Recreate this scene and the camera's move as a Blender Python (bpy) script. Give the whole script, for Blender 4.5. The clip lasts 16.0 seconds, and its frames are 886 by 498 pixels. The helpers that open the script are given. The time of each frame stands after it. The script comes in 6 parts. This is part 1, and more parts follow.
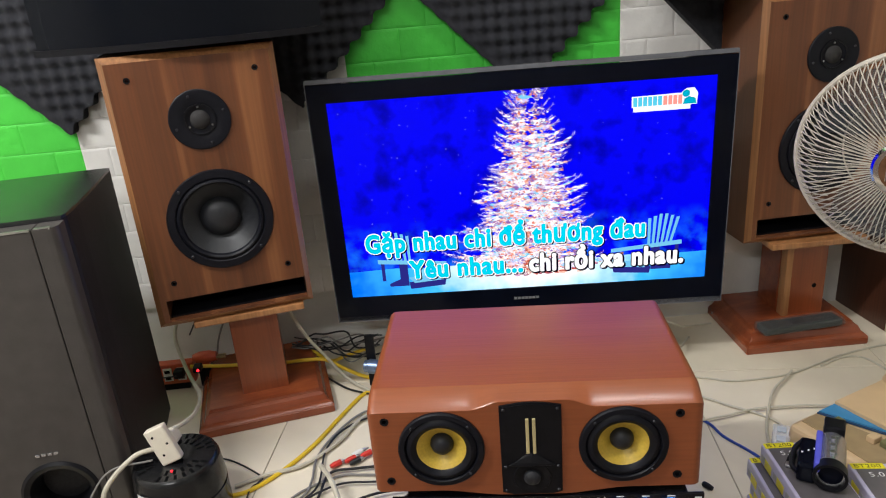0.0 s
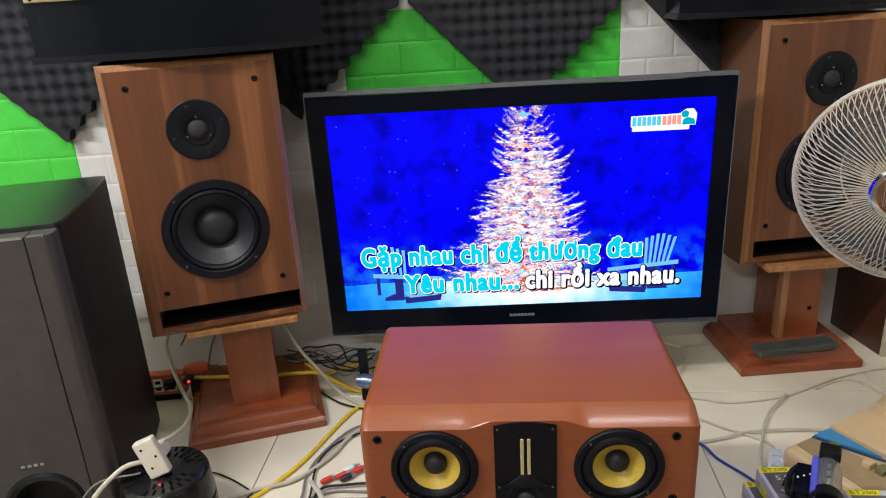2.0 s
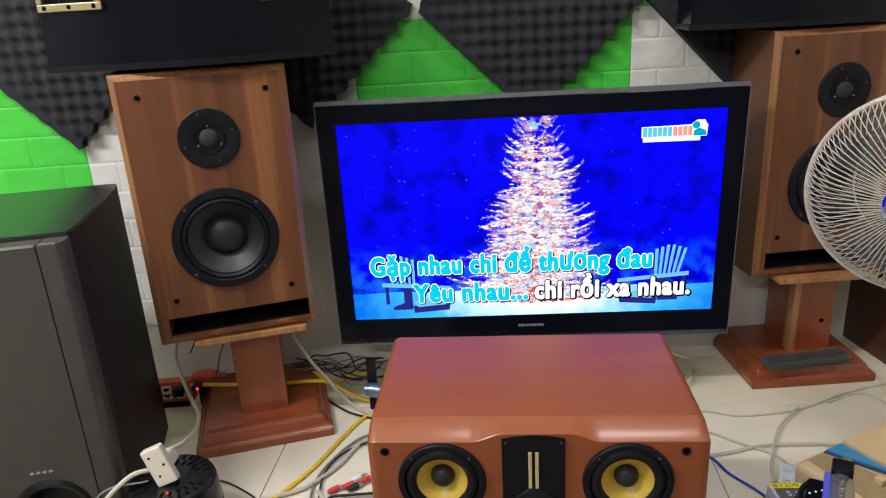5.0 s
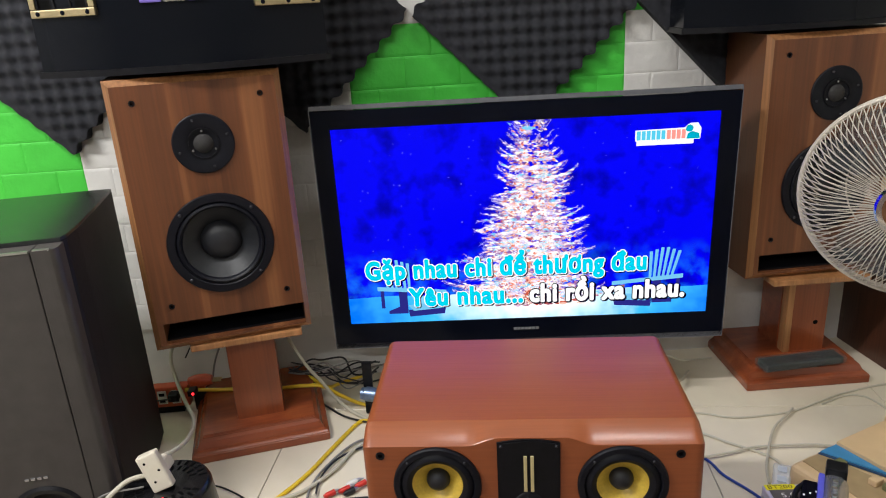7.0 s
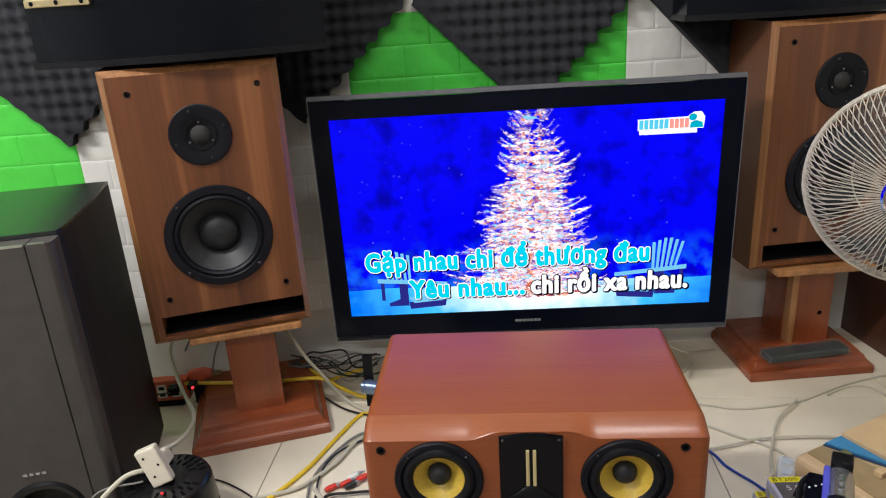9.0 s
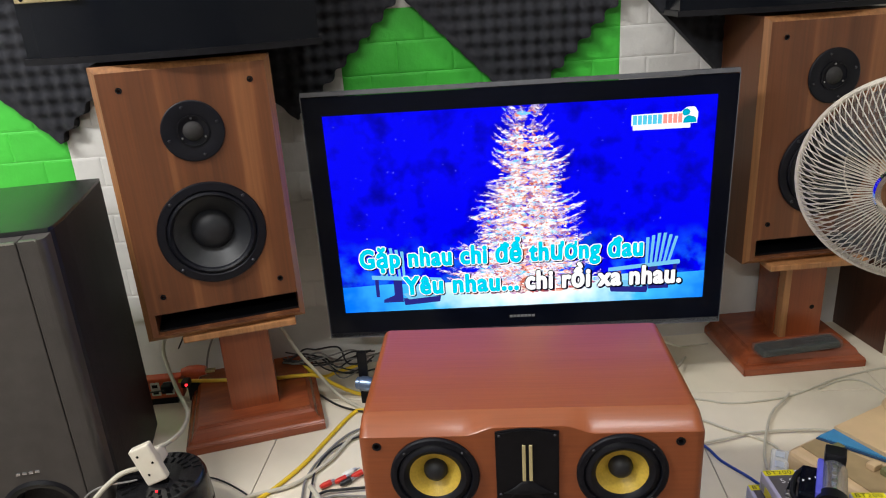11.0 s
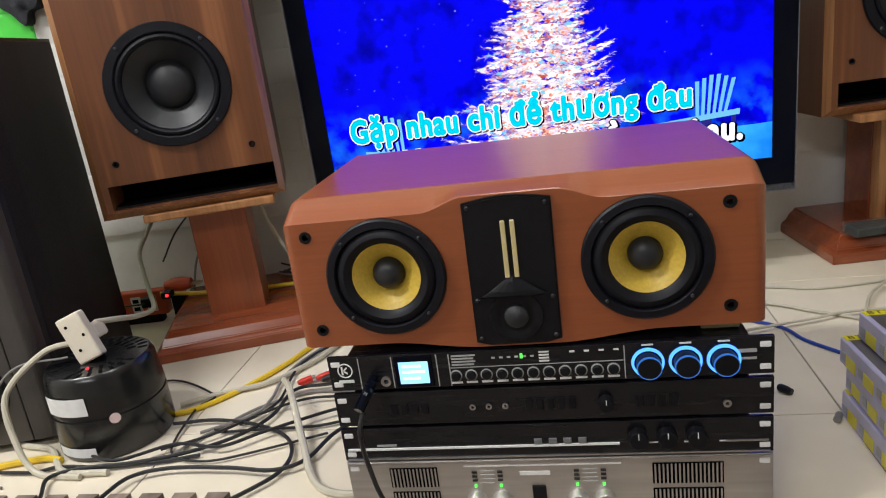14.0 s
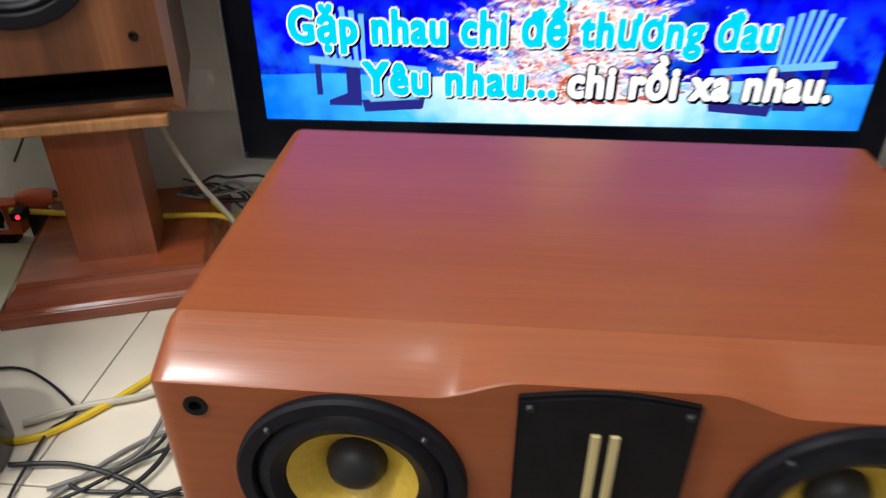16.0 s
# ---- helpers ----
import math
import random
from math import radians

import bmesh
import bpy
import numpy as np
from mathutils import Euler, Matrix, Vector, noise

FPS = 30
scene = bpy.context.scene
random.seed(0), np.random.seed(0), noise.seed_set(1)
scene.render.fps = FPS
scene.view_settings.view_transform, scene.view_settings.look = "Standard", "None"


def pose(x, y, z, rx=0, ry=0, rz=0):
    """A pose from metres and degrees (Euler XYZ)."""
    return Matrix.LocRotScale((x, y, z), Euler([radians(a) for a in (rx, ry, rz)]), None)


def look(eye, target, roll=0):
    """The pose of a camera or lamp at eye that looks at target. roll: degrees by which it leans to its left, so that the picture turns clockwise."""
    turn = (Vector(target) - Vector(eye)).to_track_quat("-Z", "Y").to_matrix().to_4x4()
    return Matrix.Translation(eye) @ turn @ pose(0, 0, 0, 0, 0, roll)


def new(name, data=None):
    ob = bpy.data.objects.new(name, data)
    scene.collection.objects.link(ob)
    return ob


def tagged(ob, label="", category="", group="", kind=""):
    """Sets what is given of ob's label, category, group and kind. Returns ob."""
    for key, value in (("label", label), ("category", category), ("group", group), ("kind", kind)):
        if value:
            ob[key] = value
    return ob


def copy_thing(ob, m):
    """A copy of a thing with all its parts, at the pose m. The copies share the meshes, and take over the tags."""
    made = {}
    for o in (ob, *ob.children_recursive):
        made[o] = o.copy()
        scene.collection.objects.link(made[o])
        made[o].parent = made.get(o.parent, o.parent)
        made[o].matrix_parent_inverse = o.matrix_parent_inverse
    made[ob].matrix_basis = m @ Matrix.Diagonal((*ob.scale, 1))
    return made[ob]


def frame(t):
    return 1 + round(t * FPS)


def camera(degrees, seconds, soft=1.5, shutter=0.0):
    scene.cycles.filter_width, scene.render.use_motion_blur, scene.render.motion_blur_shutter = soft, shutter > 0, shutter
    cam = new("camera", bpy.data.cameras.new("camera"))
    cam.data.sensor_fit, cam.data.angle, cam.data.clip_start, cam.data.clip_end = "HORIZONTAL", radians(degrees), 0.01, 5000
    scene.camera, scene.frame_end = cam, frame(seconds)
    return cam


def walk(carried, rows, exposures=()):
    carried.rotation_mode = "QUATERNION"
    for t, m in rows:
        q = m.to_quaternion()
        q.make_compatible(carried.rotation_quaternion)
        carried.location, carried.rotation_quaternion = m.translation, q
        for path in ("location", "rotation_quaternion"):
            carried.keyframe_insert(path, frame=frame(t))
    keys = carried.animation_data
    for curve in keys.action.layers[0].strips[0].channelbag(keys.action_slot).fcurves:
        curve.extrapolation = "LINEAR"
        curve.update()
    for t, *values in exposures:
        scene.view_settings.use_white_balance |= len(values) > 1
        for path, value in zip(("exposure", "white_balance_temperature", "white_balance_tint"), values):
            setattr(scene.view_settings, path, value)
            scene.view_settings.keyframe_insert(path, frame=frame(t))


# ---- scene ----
cam = camera(64.5, 16.0, soft=1.1, shutter=0.4)
PATH = [
    (0, (0.1051, 0.1476, 0.9950), (-0.0750, 2.0059, 0.2770), -4.8),
    (0.5, (0.1090, 0.1507, 0.9910), (-0.0531, 2.0104, 0.2720), -4.6),
    (1, (0.1080, 0.1547, 0.9960), (-0.0323, 2.0199, 0.2880), -3.7),
    (1.5, (0.0989, 0.1565, 0.9970), (-0.0535, 2.0254, 0.3020), -3.4),
    (2, (0.0989, 0.1565, 0.9980), (-0.0626, 2.0292, 0.3130), -3.4),
    (2.5, (0.1010, 0.1535, 0.9990), (-0.0665, 2.0271, 0.3180), -3.4),
    (3, (0.0910, 0.1543, 1.0060), (-0.0805, 2.0267, 0.3250), -3.4),
    (3.5, (0.0909, 0.1573, 1.0050), (-0.0905, 2.0275, 0.3210), -3.9),
    (4, (0.0898, 0.1603, 1.0060), (-0.1006, 2.0303, 0.3220), -3.5),
    (4.5, (0.0968, 0.1614, 1.0040), (-0.0937, 2.0354, 0.3310), -3.3),
    (7, (0.1018, 0.1595, 1.0070), (-0.0738, 2.0399, 0.3480), -3.4),
    (7.5, (0.1017, 0.1655, 1.0050), (-0.0779, 2.0428, 0.3370), -3.4),
    (8, (0.0996, 0.1675, 1.0040), (-0.0858, 2.0376, 0.3190), -3.4),
    (8.5, (0.0986, 0.1685, 1.0030), (-0.0938, 2.0384, 0.3190), -3.6),
    (9, (0.1015, 0.1755, 1.0020), (-0.0780, 2.0468, 0.3200), -3.7),
    (11.5, (0.0934, 0.1764, 0.9990), (-0.0499, 2.0455, 0.3050), -3.7),
    (12, (0.0876, 0.1712, 0.9960), (-0.0237, 2.0361, 0.2820), -3.5),
    (12.5, (0.0822, 0.1841, 0.9900), (-0.1411, 2.0093, 0.2050), -5.1),
    (13, (0.1270, 0.2372, 0.9000), (-0.1864, 2.0622, 0.1450), -7.7),
    (13.4, (0.1838, 0.2895, 0.7090), (-0.0844, 2.1477, 0.0210), -11.0),
    (13.5, (0.1846, 0.2955, 0.6710), (-0.0685, 2.1541, -0.0230), -9.5),
    (13.7, (0.1841, 0.3165, 0.6160), (-0.1448, 2.1653, -0.0740), -7.7),
    (14, (0.1907, 0.3367, 0.5700), (-0.1690, 2.2147, -0.0170), -7.7),
    (14.5, (0.1820, 0.3665, 0.6100), (-0.1979, 2.2120, -0.0610), -3.3),
    (14.7, (0.1610, 0.4060, 0.6640), (-0.2289, 2.2113, -0.1030), -1.6),
    (15, (0.1161, 0.4850, 0.7100), (-0.1314, 2.2756, -0.1460), -1.4),
    (15.2, (0.0931, 0.5284, 0.7510), (-0.0529, 2.2965, -0.1720), -1.4),
    (15.5, (0.0948, 0.6035, 0.7500), (0.0030, 2.3080, -0.2940), -1.6),
    (16, (0.0660, 0.7670, 0.6510), (-0.0820, 2.4580, -0.4050), 0.2),
]
walk(cam, [(t, look(eye, target, roll)) for t, eye, target, roll in PATH],
     exposures=[(0, 0.0), (12.6, 0.0), (13.0, 0.0), (13.5, 0.04), (14.5, 0.06), (15.0, 0.0), (15.5, 0.03), (16, 0.08)])

# ---------------------------------------------------------------- light
world = bpy.data.worlds.new("room_air")
world.use_nodes = True
world.node_tree.nodes["Background"].inputs[0].default_value = (0.9, 0.95, 1.0, 1)
world.node_tree.nodes["Background"].inputs[1].default_value = 0.05
scene.world = world


def ceiling_lamp(x, y, z, sx, sy, watts, colour, turn=0):
    data = bpy.data.lights.new("ceiling_lamp", "AREA")
    data.shape, data.size, data.size_y = "RECTANGLE", sx, sy
    data.energy, data.color = watts, colour
    ob = new("ceiling_lamp", data)
    ob.matrix_world = pose(x, y, z, 0, 0, turn)
    return ob


NEUTRAL = (0.985, 0.985, 0.985)
# added key light, upper left: no lamp is known there, it brightens the left side
key_light = ceiling_lamp(-1.5, 0.35, 2.5, 1.2, 0.12, 60, NEUTRAL)
key_light.matrix_world = look((-1.5, 0.35, 2.5), (-1.55, 1.35, 0.3))
# added fill from the front, on no wall, to brighten vertical faces
front_fill = ceiling_lamp(-0.7, -1.7, 2.4, 1.2, 0.12, 26, NEUTRAL)
front_fill.matrix_world = look((-0.7, -1.7, 2.4), (-0.75, 1.5, 0.1))
# ceiling lamp, mirrored in the centre speaker's front chamfer
ceiling_lamp(0.4, 0.85, 2.8, 1.1, 0.12, 17, NEUTRAL)


# ---------------------------------------------------------------- materials
def material(name, base, rough=0.5, metal=0.0, spread=0.0, scale=30.0, stretch=(1, 1, 1), bump=0.0, bump_scale=None,
             coat=0.0, glow=None, glow_power=0.0, per_object=0.0, alpha=1.0, transmission=0.0, stain=0.0, stain_scale=3.0,
             stain_colour=(0.2, 0.15, 0.1), rough_spread=0.0):
    """A principled material with grain (noise at scale), broader stains, relief and per-piece variation."""
    m = bpy.data.materials.new(name)
    m.use_nodes = True
    nt = m.node_tree
    b = nt.nodes["Principled BSDF"]
    b.inputs["Base Color"].default_value = (*base, 1)
    b.inputs["Roughness"].default_value = rough
    b.inputs["Metallic"].default_value = metal
    b.inputs["Coat Weight"].default_value = coat
    b.inputs["Coat Roughness"].default_value = 0.12
    b.inputs["Alpha"].default_value = alpha
    b.inputs["Transmission Weight"].default_value = transmission
    if glow:
        b.inputs["Emission Color"].default_value = (*glow, 1)
        b.inputs["Emission Strength"].default_value = glow_power
    link = nt.links.new
    tc = nt.nodes.new("ShaderNodeTexCoord")
    mp = nt.nodes.new("ShaderNodeMapping")
    mp.inputs["Scale"].default_value = stretch
    link(tc.outputs["Object"], mp.inputs["Vector"])
    n = nt.nodes.new("ShaderNodeTexNoise")
    n.inputs["Scale"].default_value, n.inputs["Detail"].default_value = scale, 5
    link(mp.outputs[0], n.inputs["Vector"])
    colour = None
    if spread:
        r = nt.nodes.new("ShaderNodeValToRGB")
        r.color_ramp.elements[0].position, r.color_ramp.elements[1].position = 0.3, 0.7
        r.color_ramp.elements[0].color = (*[c * (1 - spread) for c in base], 1)
        r.color_ramp.elements[1].color = (*[min(1, c * (1 + spread)) for c in base], 1)
        link(n.outputs["Fac"], r.inputs[0])
        colour = r.outputs[0]
    if stain:
        n2 = nt.nodes.new("ShaderNodeTexNoise")
        n2.inputs["Scale"].default_value, n2.inputs["Detail"].default_value = stain_scale, 6
        link(tc.outputs["Object"], n2.inputs["Vector"])
        r2 = nt.nodes.new("ShaderNodeMapRange")
        r2.inputs[1].default_value, r2.inputs[2].default_value, r2.inputs[4].default_value = 0.45, 0.75, stain
        link(n2.outputs["Fac"], r2.inputs[0])
        mx = nt.nodes.new("ShaderNodeMixRGB")
        mx.inputs[1].default_value, mx.inputs[2].default_value = (*base, 1), (*stain_colour, 1)
        link(r2.outputs[0], mx.inputs[0])
        if colour:
            link(colour, mx.inputs[1])
        colour = mx.outputs[0]
    if per_object:
        oi = nt.nodes.new("ShaderNodeObjectInfo")
        mr = nt.nodes.new("ShaderNodeMapRange")
        mr.inputs[3].default_value, mr.inputs[4].default_value = 1 - per_object, 1 + per_object
        link(oi.outputs["Random"], mr.inputs[0])
        hs = nt.nodes.new("ShaderNodeHueSaturation")
        hs.inputs["Color"].default_value = (*base, 1)
        link(mr.outputs[0], hs.inputs["Value"])
        if colour:
            link(colour, hs.inputs["Color"])
        colour = hs.outputs[0]
    if colour:
        link(colour, b.inputs["Base Color"])
    if rough_spread:
        rr = nt.nodes.new("ShaderNodeMapRange")
        rr.inputs[3].default_value, rr.inputs[4].default_value = rough - rough_spread, rough + rough_spread
        link(n.outputs["Fac"], rr.inputs[0])
        link(rr.outputs[0], b.inputs["Roughness"])
    if bump:
        nb = n
        if bump_scale:
            nb = nt.nodes.new("ShaderNodeTexNoise")
            nb.inputs["Scale"].default_value, nb.inputs["Detail"].default_value = bump_scale, 4
            link(mp.outputs[0], nb.inputs["Vector"])
        bp = nt.nodes.new("ShaderNodeBump")
        bp.inputs["Strength"].default_value, bp.inputs["Distance"].default_value = bump, 0.004
        link(nb.outputs["Fac"], bp.inputs["Height"])
        link(bp.outputs[0], b.inputs["Normal"])
    return m


def wood(name, stops, grain=(14, 14, 0.9), fine=(160, 160, 5), rough=0.42, coat=0.15, pores=0.28):
    """Veneer: broad bands along one axis in the colours of stops, and fine pores over them."""
    m = bpy.data.materials.new(name)
    m.use_nodes = True
    nt = m.node_tree
    b, link = nt.nodes["Principled BSDF"], nt.links.new
    tc = nt.nodes.new("ShaderNodeTexCoord")
    m1, m2 = nt.nodes.new("ShaderNodeMapping"), nt.nodes.new("ShaderNodeMapping")
    m1.inputs["Scale"].default_value, m2.inputs["Scale"].default_value = grain, fine
    n1, n2 = nt.nodes.new("ShaderNodeTexNoise"), nt.nodes.new("ShaderNodeTexNoise")
    for mp, n in ((m1, n1), (m2, n2)):
        link(tc.outputs["Object"], mp.inputs["Vector"])
        link(mp.outputs[0], n.inputs["Vector"])
        n.inputs["Scale"].default_value, n.inputs["Detail"].default_value = 1.0, 4
    n1.inputs["Distortion"].default_value = 0.6
    r = nt.nodes.new("ShaderNodeValToRGB")
    els = r.color_ramp.elements
    while len(els) < len(stops):
        els.new(0.5)
    for e, (p, c) in zip(els, stops):
        e.position, e.color = p, (*c, 1)
    link(n1.outputs["Fac"], r.inputs[0])
    mr = nt.nodes.new("ShaderNodeMapRange")
    mr.inputs[1].default_value, mr.inputs[2].default_value = 0.3, 0.7
    mr.inputs[3].default_value, mr.inputs[4].default_value = 1 - pores, 1 + pores * 0.55
    link(n2.outputs["Fac"], mr.inputs[0])
    mx = nt.nodes.new("ShaderNodeVectorMath")
    mx.operation = "SCALE"
    link(r.outputs[0], mx.inputs[0])
    link(mr.outputs[0], mx.inputs["Scale"])
    link(mx.outputs[0], b.inputs["Base Color"])
    b.inputs["Roughness"].default_value = rough
    b.inputs["Coat Weight"].default_value, b.inputs["Coat Roughness"].default_value = coat, 0.2
    bp = nt.nodes.new("ShaderNodeBump")
    bp.inputs["Strength"].default_value, bp.inputs["Distance"].default_value = 0.12, 0.002
    link(n2.outputs["Fac"], bp.inputs["Height"])
    link(bp.outputs[0], b.inputs["Normal"])
    return m


def glowing(name, colour, power):
    m = bpy.data.materials.new(name)
    m.use_nodes = True
    nt = m.node_tree
    nt.nodes.remove(nt.nodes["Principled BSDF"])
    e = nt.nodes.new("ShaderNodeEmission")
    e.inputs[0].default_value, e.inputs[1].default_value = (*colour, 1), power
    nt.links.new(e.outputs[0], nt.nodes["Material Output"].inputs[0])
    return m


WALNUT = wood("walnut_veneer", [(0.33, (0.07, 0.021, 0.008)), (0.44, (0.122, 0.04, 0.0145)), (0.575, (0.15, 0.049, 0.017)), (0.65, (0.23, 0.086, 0.031))],
              grain=(17, 3, 0.32), pores=0.16)
OAK_EDGE = wood("oak_edge", [(0.3, (0.22, 0.09, 0.033)), (0.7, (0.36, 0.165, 0.065))], grain=(30, 30, 1.5))
MAHOGANY = wood("mahogany", [(0.3, (0.21, 0.042, 0.012)), (0.55, (0.27, 0.058, 0.017)), (0.75, (0.34, 0.085, 0.026))], grain=(7, 20, 20), fine=(8, 160, 160),
                rough=0.27, coat=0.45, pores=0.12)
MAHOGANY_UP = wood("mahogany_upright", [(0.3, (0.23, 0.054, 0.017)), (0.55, (0.29, 0.072, 0.023)), (0.75, (0.35, 0.098, 0.032))], grain=(22, 22, 1.6),
                   rough=0.3, coat=0.25, pores=0.16)
PINE = wood("pine_strip", [(0.3, (0.3, 0.125, 0.045)), (0.7, (0.42, 0.2, 0.08))], grain=(30, 30, 2), rough=0.35)
CHERRY = wood("cherry_satin", [(0.3, (0.265, 0.069, 0.0225)), (0.55, (0.28, 0.075, 0.025)), (0.75, (0.296, 0.082, 0.028))], grain=(1.6, 22, 22), fine=(7, 240, 240),
              rough=0.36, coat=0.45, pores=0.09)
CHERRY.node_tree.nodes["Principled BSDF"].inputs["Coat Roughness"].default_value = 0.17
CHERRY.node_tree.nodes["Principled BSDF"].inputs["Specular IOR Level"].default_value = 0.36
DARK_WOOD = wood("dark_stained_wood", [(0.3, (0.05, 0.017, 0.009)), (0.7, (0.09, 0.032, 0.016))], grain=(12, 12, 1.2), rough=0.4)
BLACK = material("black_plastic", (0.006, 0.006, 0.008), 0.4, spread=0.25, scale=90, bump=0.05, rough_spread=0.06)
BLACK.node_tree.nodes["Principled BSDF"].inputs["Specular IOR Level"].default_value = 0.2
DRUM_BLACK = material("drum_plastic", (0.009, 0.009, 0.01), 0.24, spread=0.08, scale=90, bump=0.02, rough_spread=0.02)
GLOSS_BLACK = material("gloss_black", (0.003, 0.004, 0.009), 0.14, spread=0.2, scale=8)
GLOSS_BLACK.node_tree.nodes["Principled BSDF"].inputs["Specular IOR Level"].default_value = 0.1
RUBBER = material("rubber", (0.0055, 0.0058, 0.0095), 0.45, spread=0.2, scale=60)
RUBBER.node_tree.nodes["Principled BSDF"].inputs["Specular IOR Level"].default_value = 0.22
DARK_SCREW = material("dark_screw", (0.04, 0.04, 0.046), 0.45, 0.6, spread=0.1, scale=80)
CONE_BLACK = material("cone_black", (0.011, 0.012, 0.015), 0.48, spread=0.2, scale=50, bump=0.06)
CONE_YELLOW = material("woven_yellow_cone", (0.56, 0.38, 0.05), 0.38, spread=0.1, scale=260, bump=0.15, bump_scale=420)
CAP_BLACK = material("dust_cap", (0.013, 0.014, 0.018), 0.46, spread=0.2, scale=120)
# near-black puts the shade inside openings into colour; also serves the knot
HOLE = material("hole_and_knot_black", (0.004, 0.004, 0.004), 0.9, spread=0.3, scale=80)
HOLE.node_tree.nodes["Principled BSDF"].inputs["Specular IOR Level"].default_value = 0.05
STEEL = material("steel", (0.55, 0.55, 0.57), 0.3, 1.0, spread=0.1, scale=80)
CHROME = material("chrome", (0.75, 0.72, 0.72), 0.12, 1.0, spread=0.05, scale=30)
GOLD_PLATE = material("gold_anodised", (0.55, 0.45, 0.27), 0.32, 1.0, spread=0.12, scale=60)
RIBBON = material("ribbon_gold", (0.72, 0.62, 0.33), 0.4, 0.5, spread=0.15, scale=200, stretch=(1, 1, 0.05))
SUB_GREY = material("sub_front_vinyl", (0.056, 0.05, 0.047), 0.42, spread=0.14, scale=26, bump=0.06, bump_scale=400, stain=0.15, stain_scale=5,
                    stain_colour=(0.08, 0.075, 0.07))
SUB_BLACK = material("sub_side_vinyl", (0.014, 0.0135, 0.0155), 0.5, spread=0.25, scale=160, bump=0.2, bump_scale=300)
SUB_BLACK.node_tree.nodes["Principled BSDF"].inputs["Specular IOR Level"].default_value = 0.25
CABINET_BLACK = material("gloss_black_lacquer", (0.004, 0.005, 0.008), 0.16, spread=0.05, scale=6)
CABINET_BLACK.node_tree.nodes["Principled BSDF"].inputs["Specular IOR Level"].default_value = 0.16
SUB_TOP = material("sub_top_vinyl", (0.022, 0.024, 0.022), 0.24, spread=0.2, scale=40, rough_spread=0.05)
WHITE_BRICK = material("white_foam_brick", (0.68, 0.66, 0.63), 0.6, spread=0.05, scale=20, bump=0.75, bump_scale=34, per_object=0.025, stain=0.14, stain_scale=6,
                       stain_colour=(0.5, 0.47, 0.43))
GREEN_BRICK = material("green_foam_brick", (0.06, 0.56, 0.05), 0.55, spread=0.06, scale=20, bump=0.75, bump_scale=34, per_object=0.03, stain=0.1, stain_scale=6,
                       stain_colour=(0.03, 0.33, 0.03))
JOINT = material("brick_joint", (0.5, 0.49, 0.46), 0.7, spread=0.1, scale=40)
PLASTER = material("plaster", (0.66, 0.65, 0.62), 0.75, spread=0.06, scale=12, bump=0.2, bump_scale=70, stain=0.2, stain_scale=2.2, stain_colour=(0.5, 0.47, 0.42))
FOAM = material("acoustic_foam", (0.0165, 0.017, 0.022), 0.95, spread=0.3, scale=70, bump=0.4, bump_scale=500, stain=0.3, stain_scale=14, stain_colour=(0.032, 0.032, 0.036))
TILE = material("cream_tile", (0.74, 0.665, 0.53), 0.22, spread=0.05, scale=7, per_object=0.02, stain=0.3, stain_scale=5, stain_colour=(0.55, 0.46, 0.33), rough_spread=0.07)
GROUT = material("grout", (0.36, 0.32, 0.26), 0.85, spread=0.2, scale=60)
MAT = material("puzzle_mat", (0.2, 0.155, 0.12), 0.8, spread=0.35, scale=16, stretch=(1, 0.35, 1), bump=0.3, bump_scale=200, stain=0.85, stain_scale=26,
               stain_colour=(0.05, 0.034, 0.026))
CABLE_BLACK = material("cable_black", (0.014, 0.014, 0.016), 0.42, spread=0.2, scale=60)
CABLE_GREY = material("cable_grey", (0.2, 0.19, 0.18), 0.45, spread=0.1, scale=60)
CABLE_WHITE = material("cable_white", (0.5, 0.465, 0.375), 0.42, spread=0.08, scale=50, stain=0.3, stain_scale=15, stain_colour=(0.45, 0.4, 0.3))
CABLE_YELLOW = material("cable_yellow", (0.72, 0.48, 0.02), 0.4, spread=0.08, scale=50)
CABLE_BLUE = material("cable_blue", (0.015, 0.05, 0.3), 0.4, spread=0.08, scale=50)
RED_PLASTIC = material("red_plastic", (0.55, 0.03, 0.02), 0.35, spread=0.1, scale=60)
ORANGE = material("orange_plastic", (0.58, 0.085, 0.028), 0.35, spread=0.1, scale=40)
WHITE_PLASTIC = material("white_plastic", (0.72, 0.71, 0.67), 0.38, spread=0.05, scale=40)
PAPER = material("white_sticker", (0.72, 0.72, 0.72), 0.6, spread=0.06, scale=60)
BEIGE = material("beige_plastic", (0.62, 0.44, 0.25), 0.42, spread=0.05, scale=20, stain=0.2, stain_scale=9, stain_colour=(0.5, 0.34, 0.18))
TAN = material("tan_panel", (0.35, 0.25, 0.13), 0.45, spread=0.08, scale=40)
OLIVE = material("olive_button", (0.16, 0.16, 0.07), 0.45, spread=0.1, scale=50)
SKY_BLUE = material("blue_panel", (0.055, 0.24, 0.46), 0.35, spread=0.06, scale=40)
CAGE = material("cream_wire", (0.52, 0.47, 0.4), 0.35, spread=0.08, scale=50)
BLADE = material("smoked_blade", (0.2, 0.22, 0.24), 0.15, spread=0.1, scale=10, alpha=0.55)
CLEAR = material("clear_plastic", (0.85, 0.86, 0.88), 0.12, spread=0.04, scale=10, alpha=0.35)
SLEEVE = material("thin_film", (0.14, 0.15, 0.15), 0.09, spread=0.04, scale=10, alpha=0.24, bump=0.25, bump_scale=70)
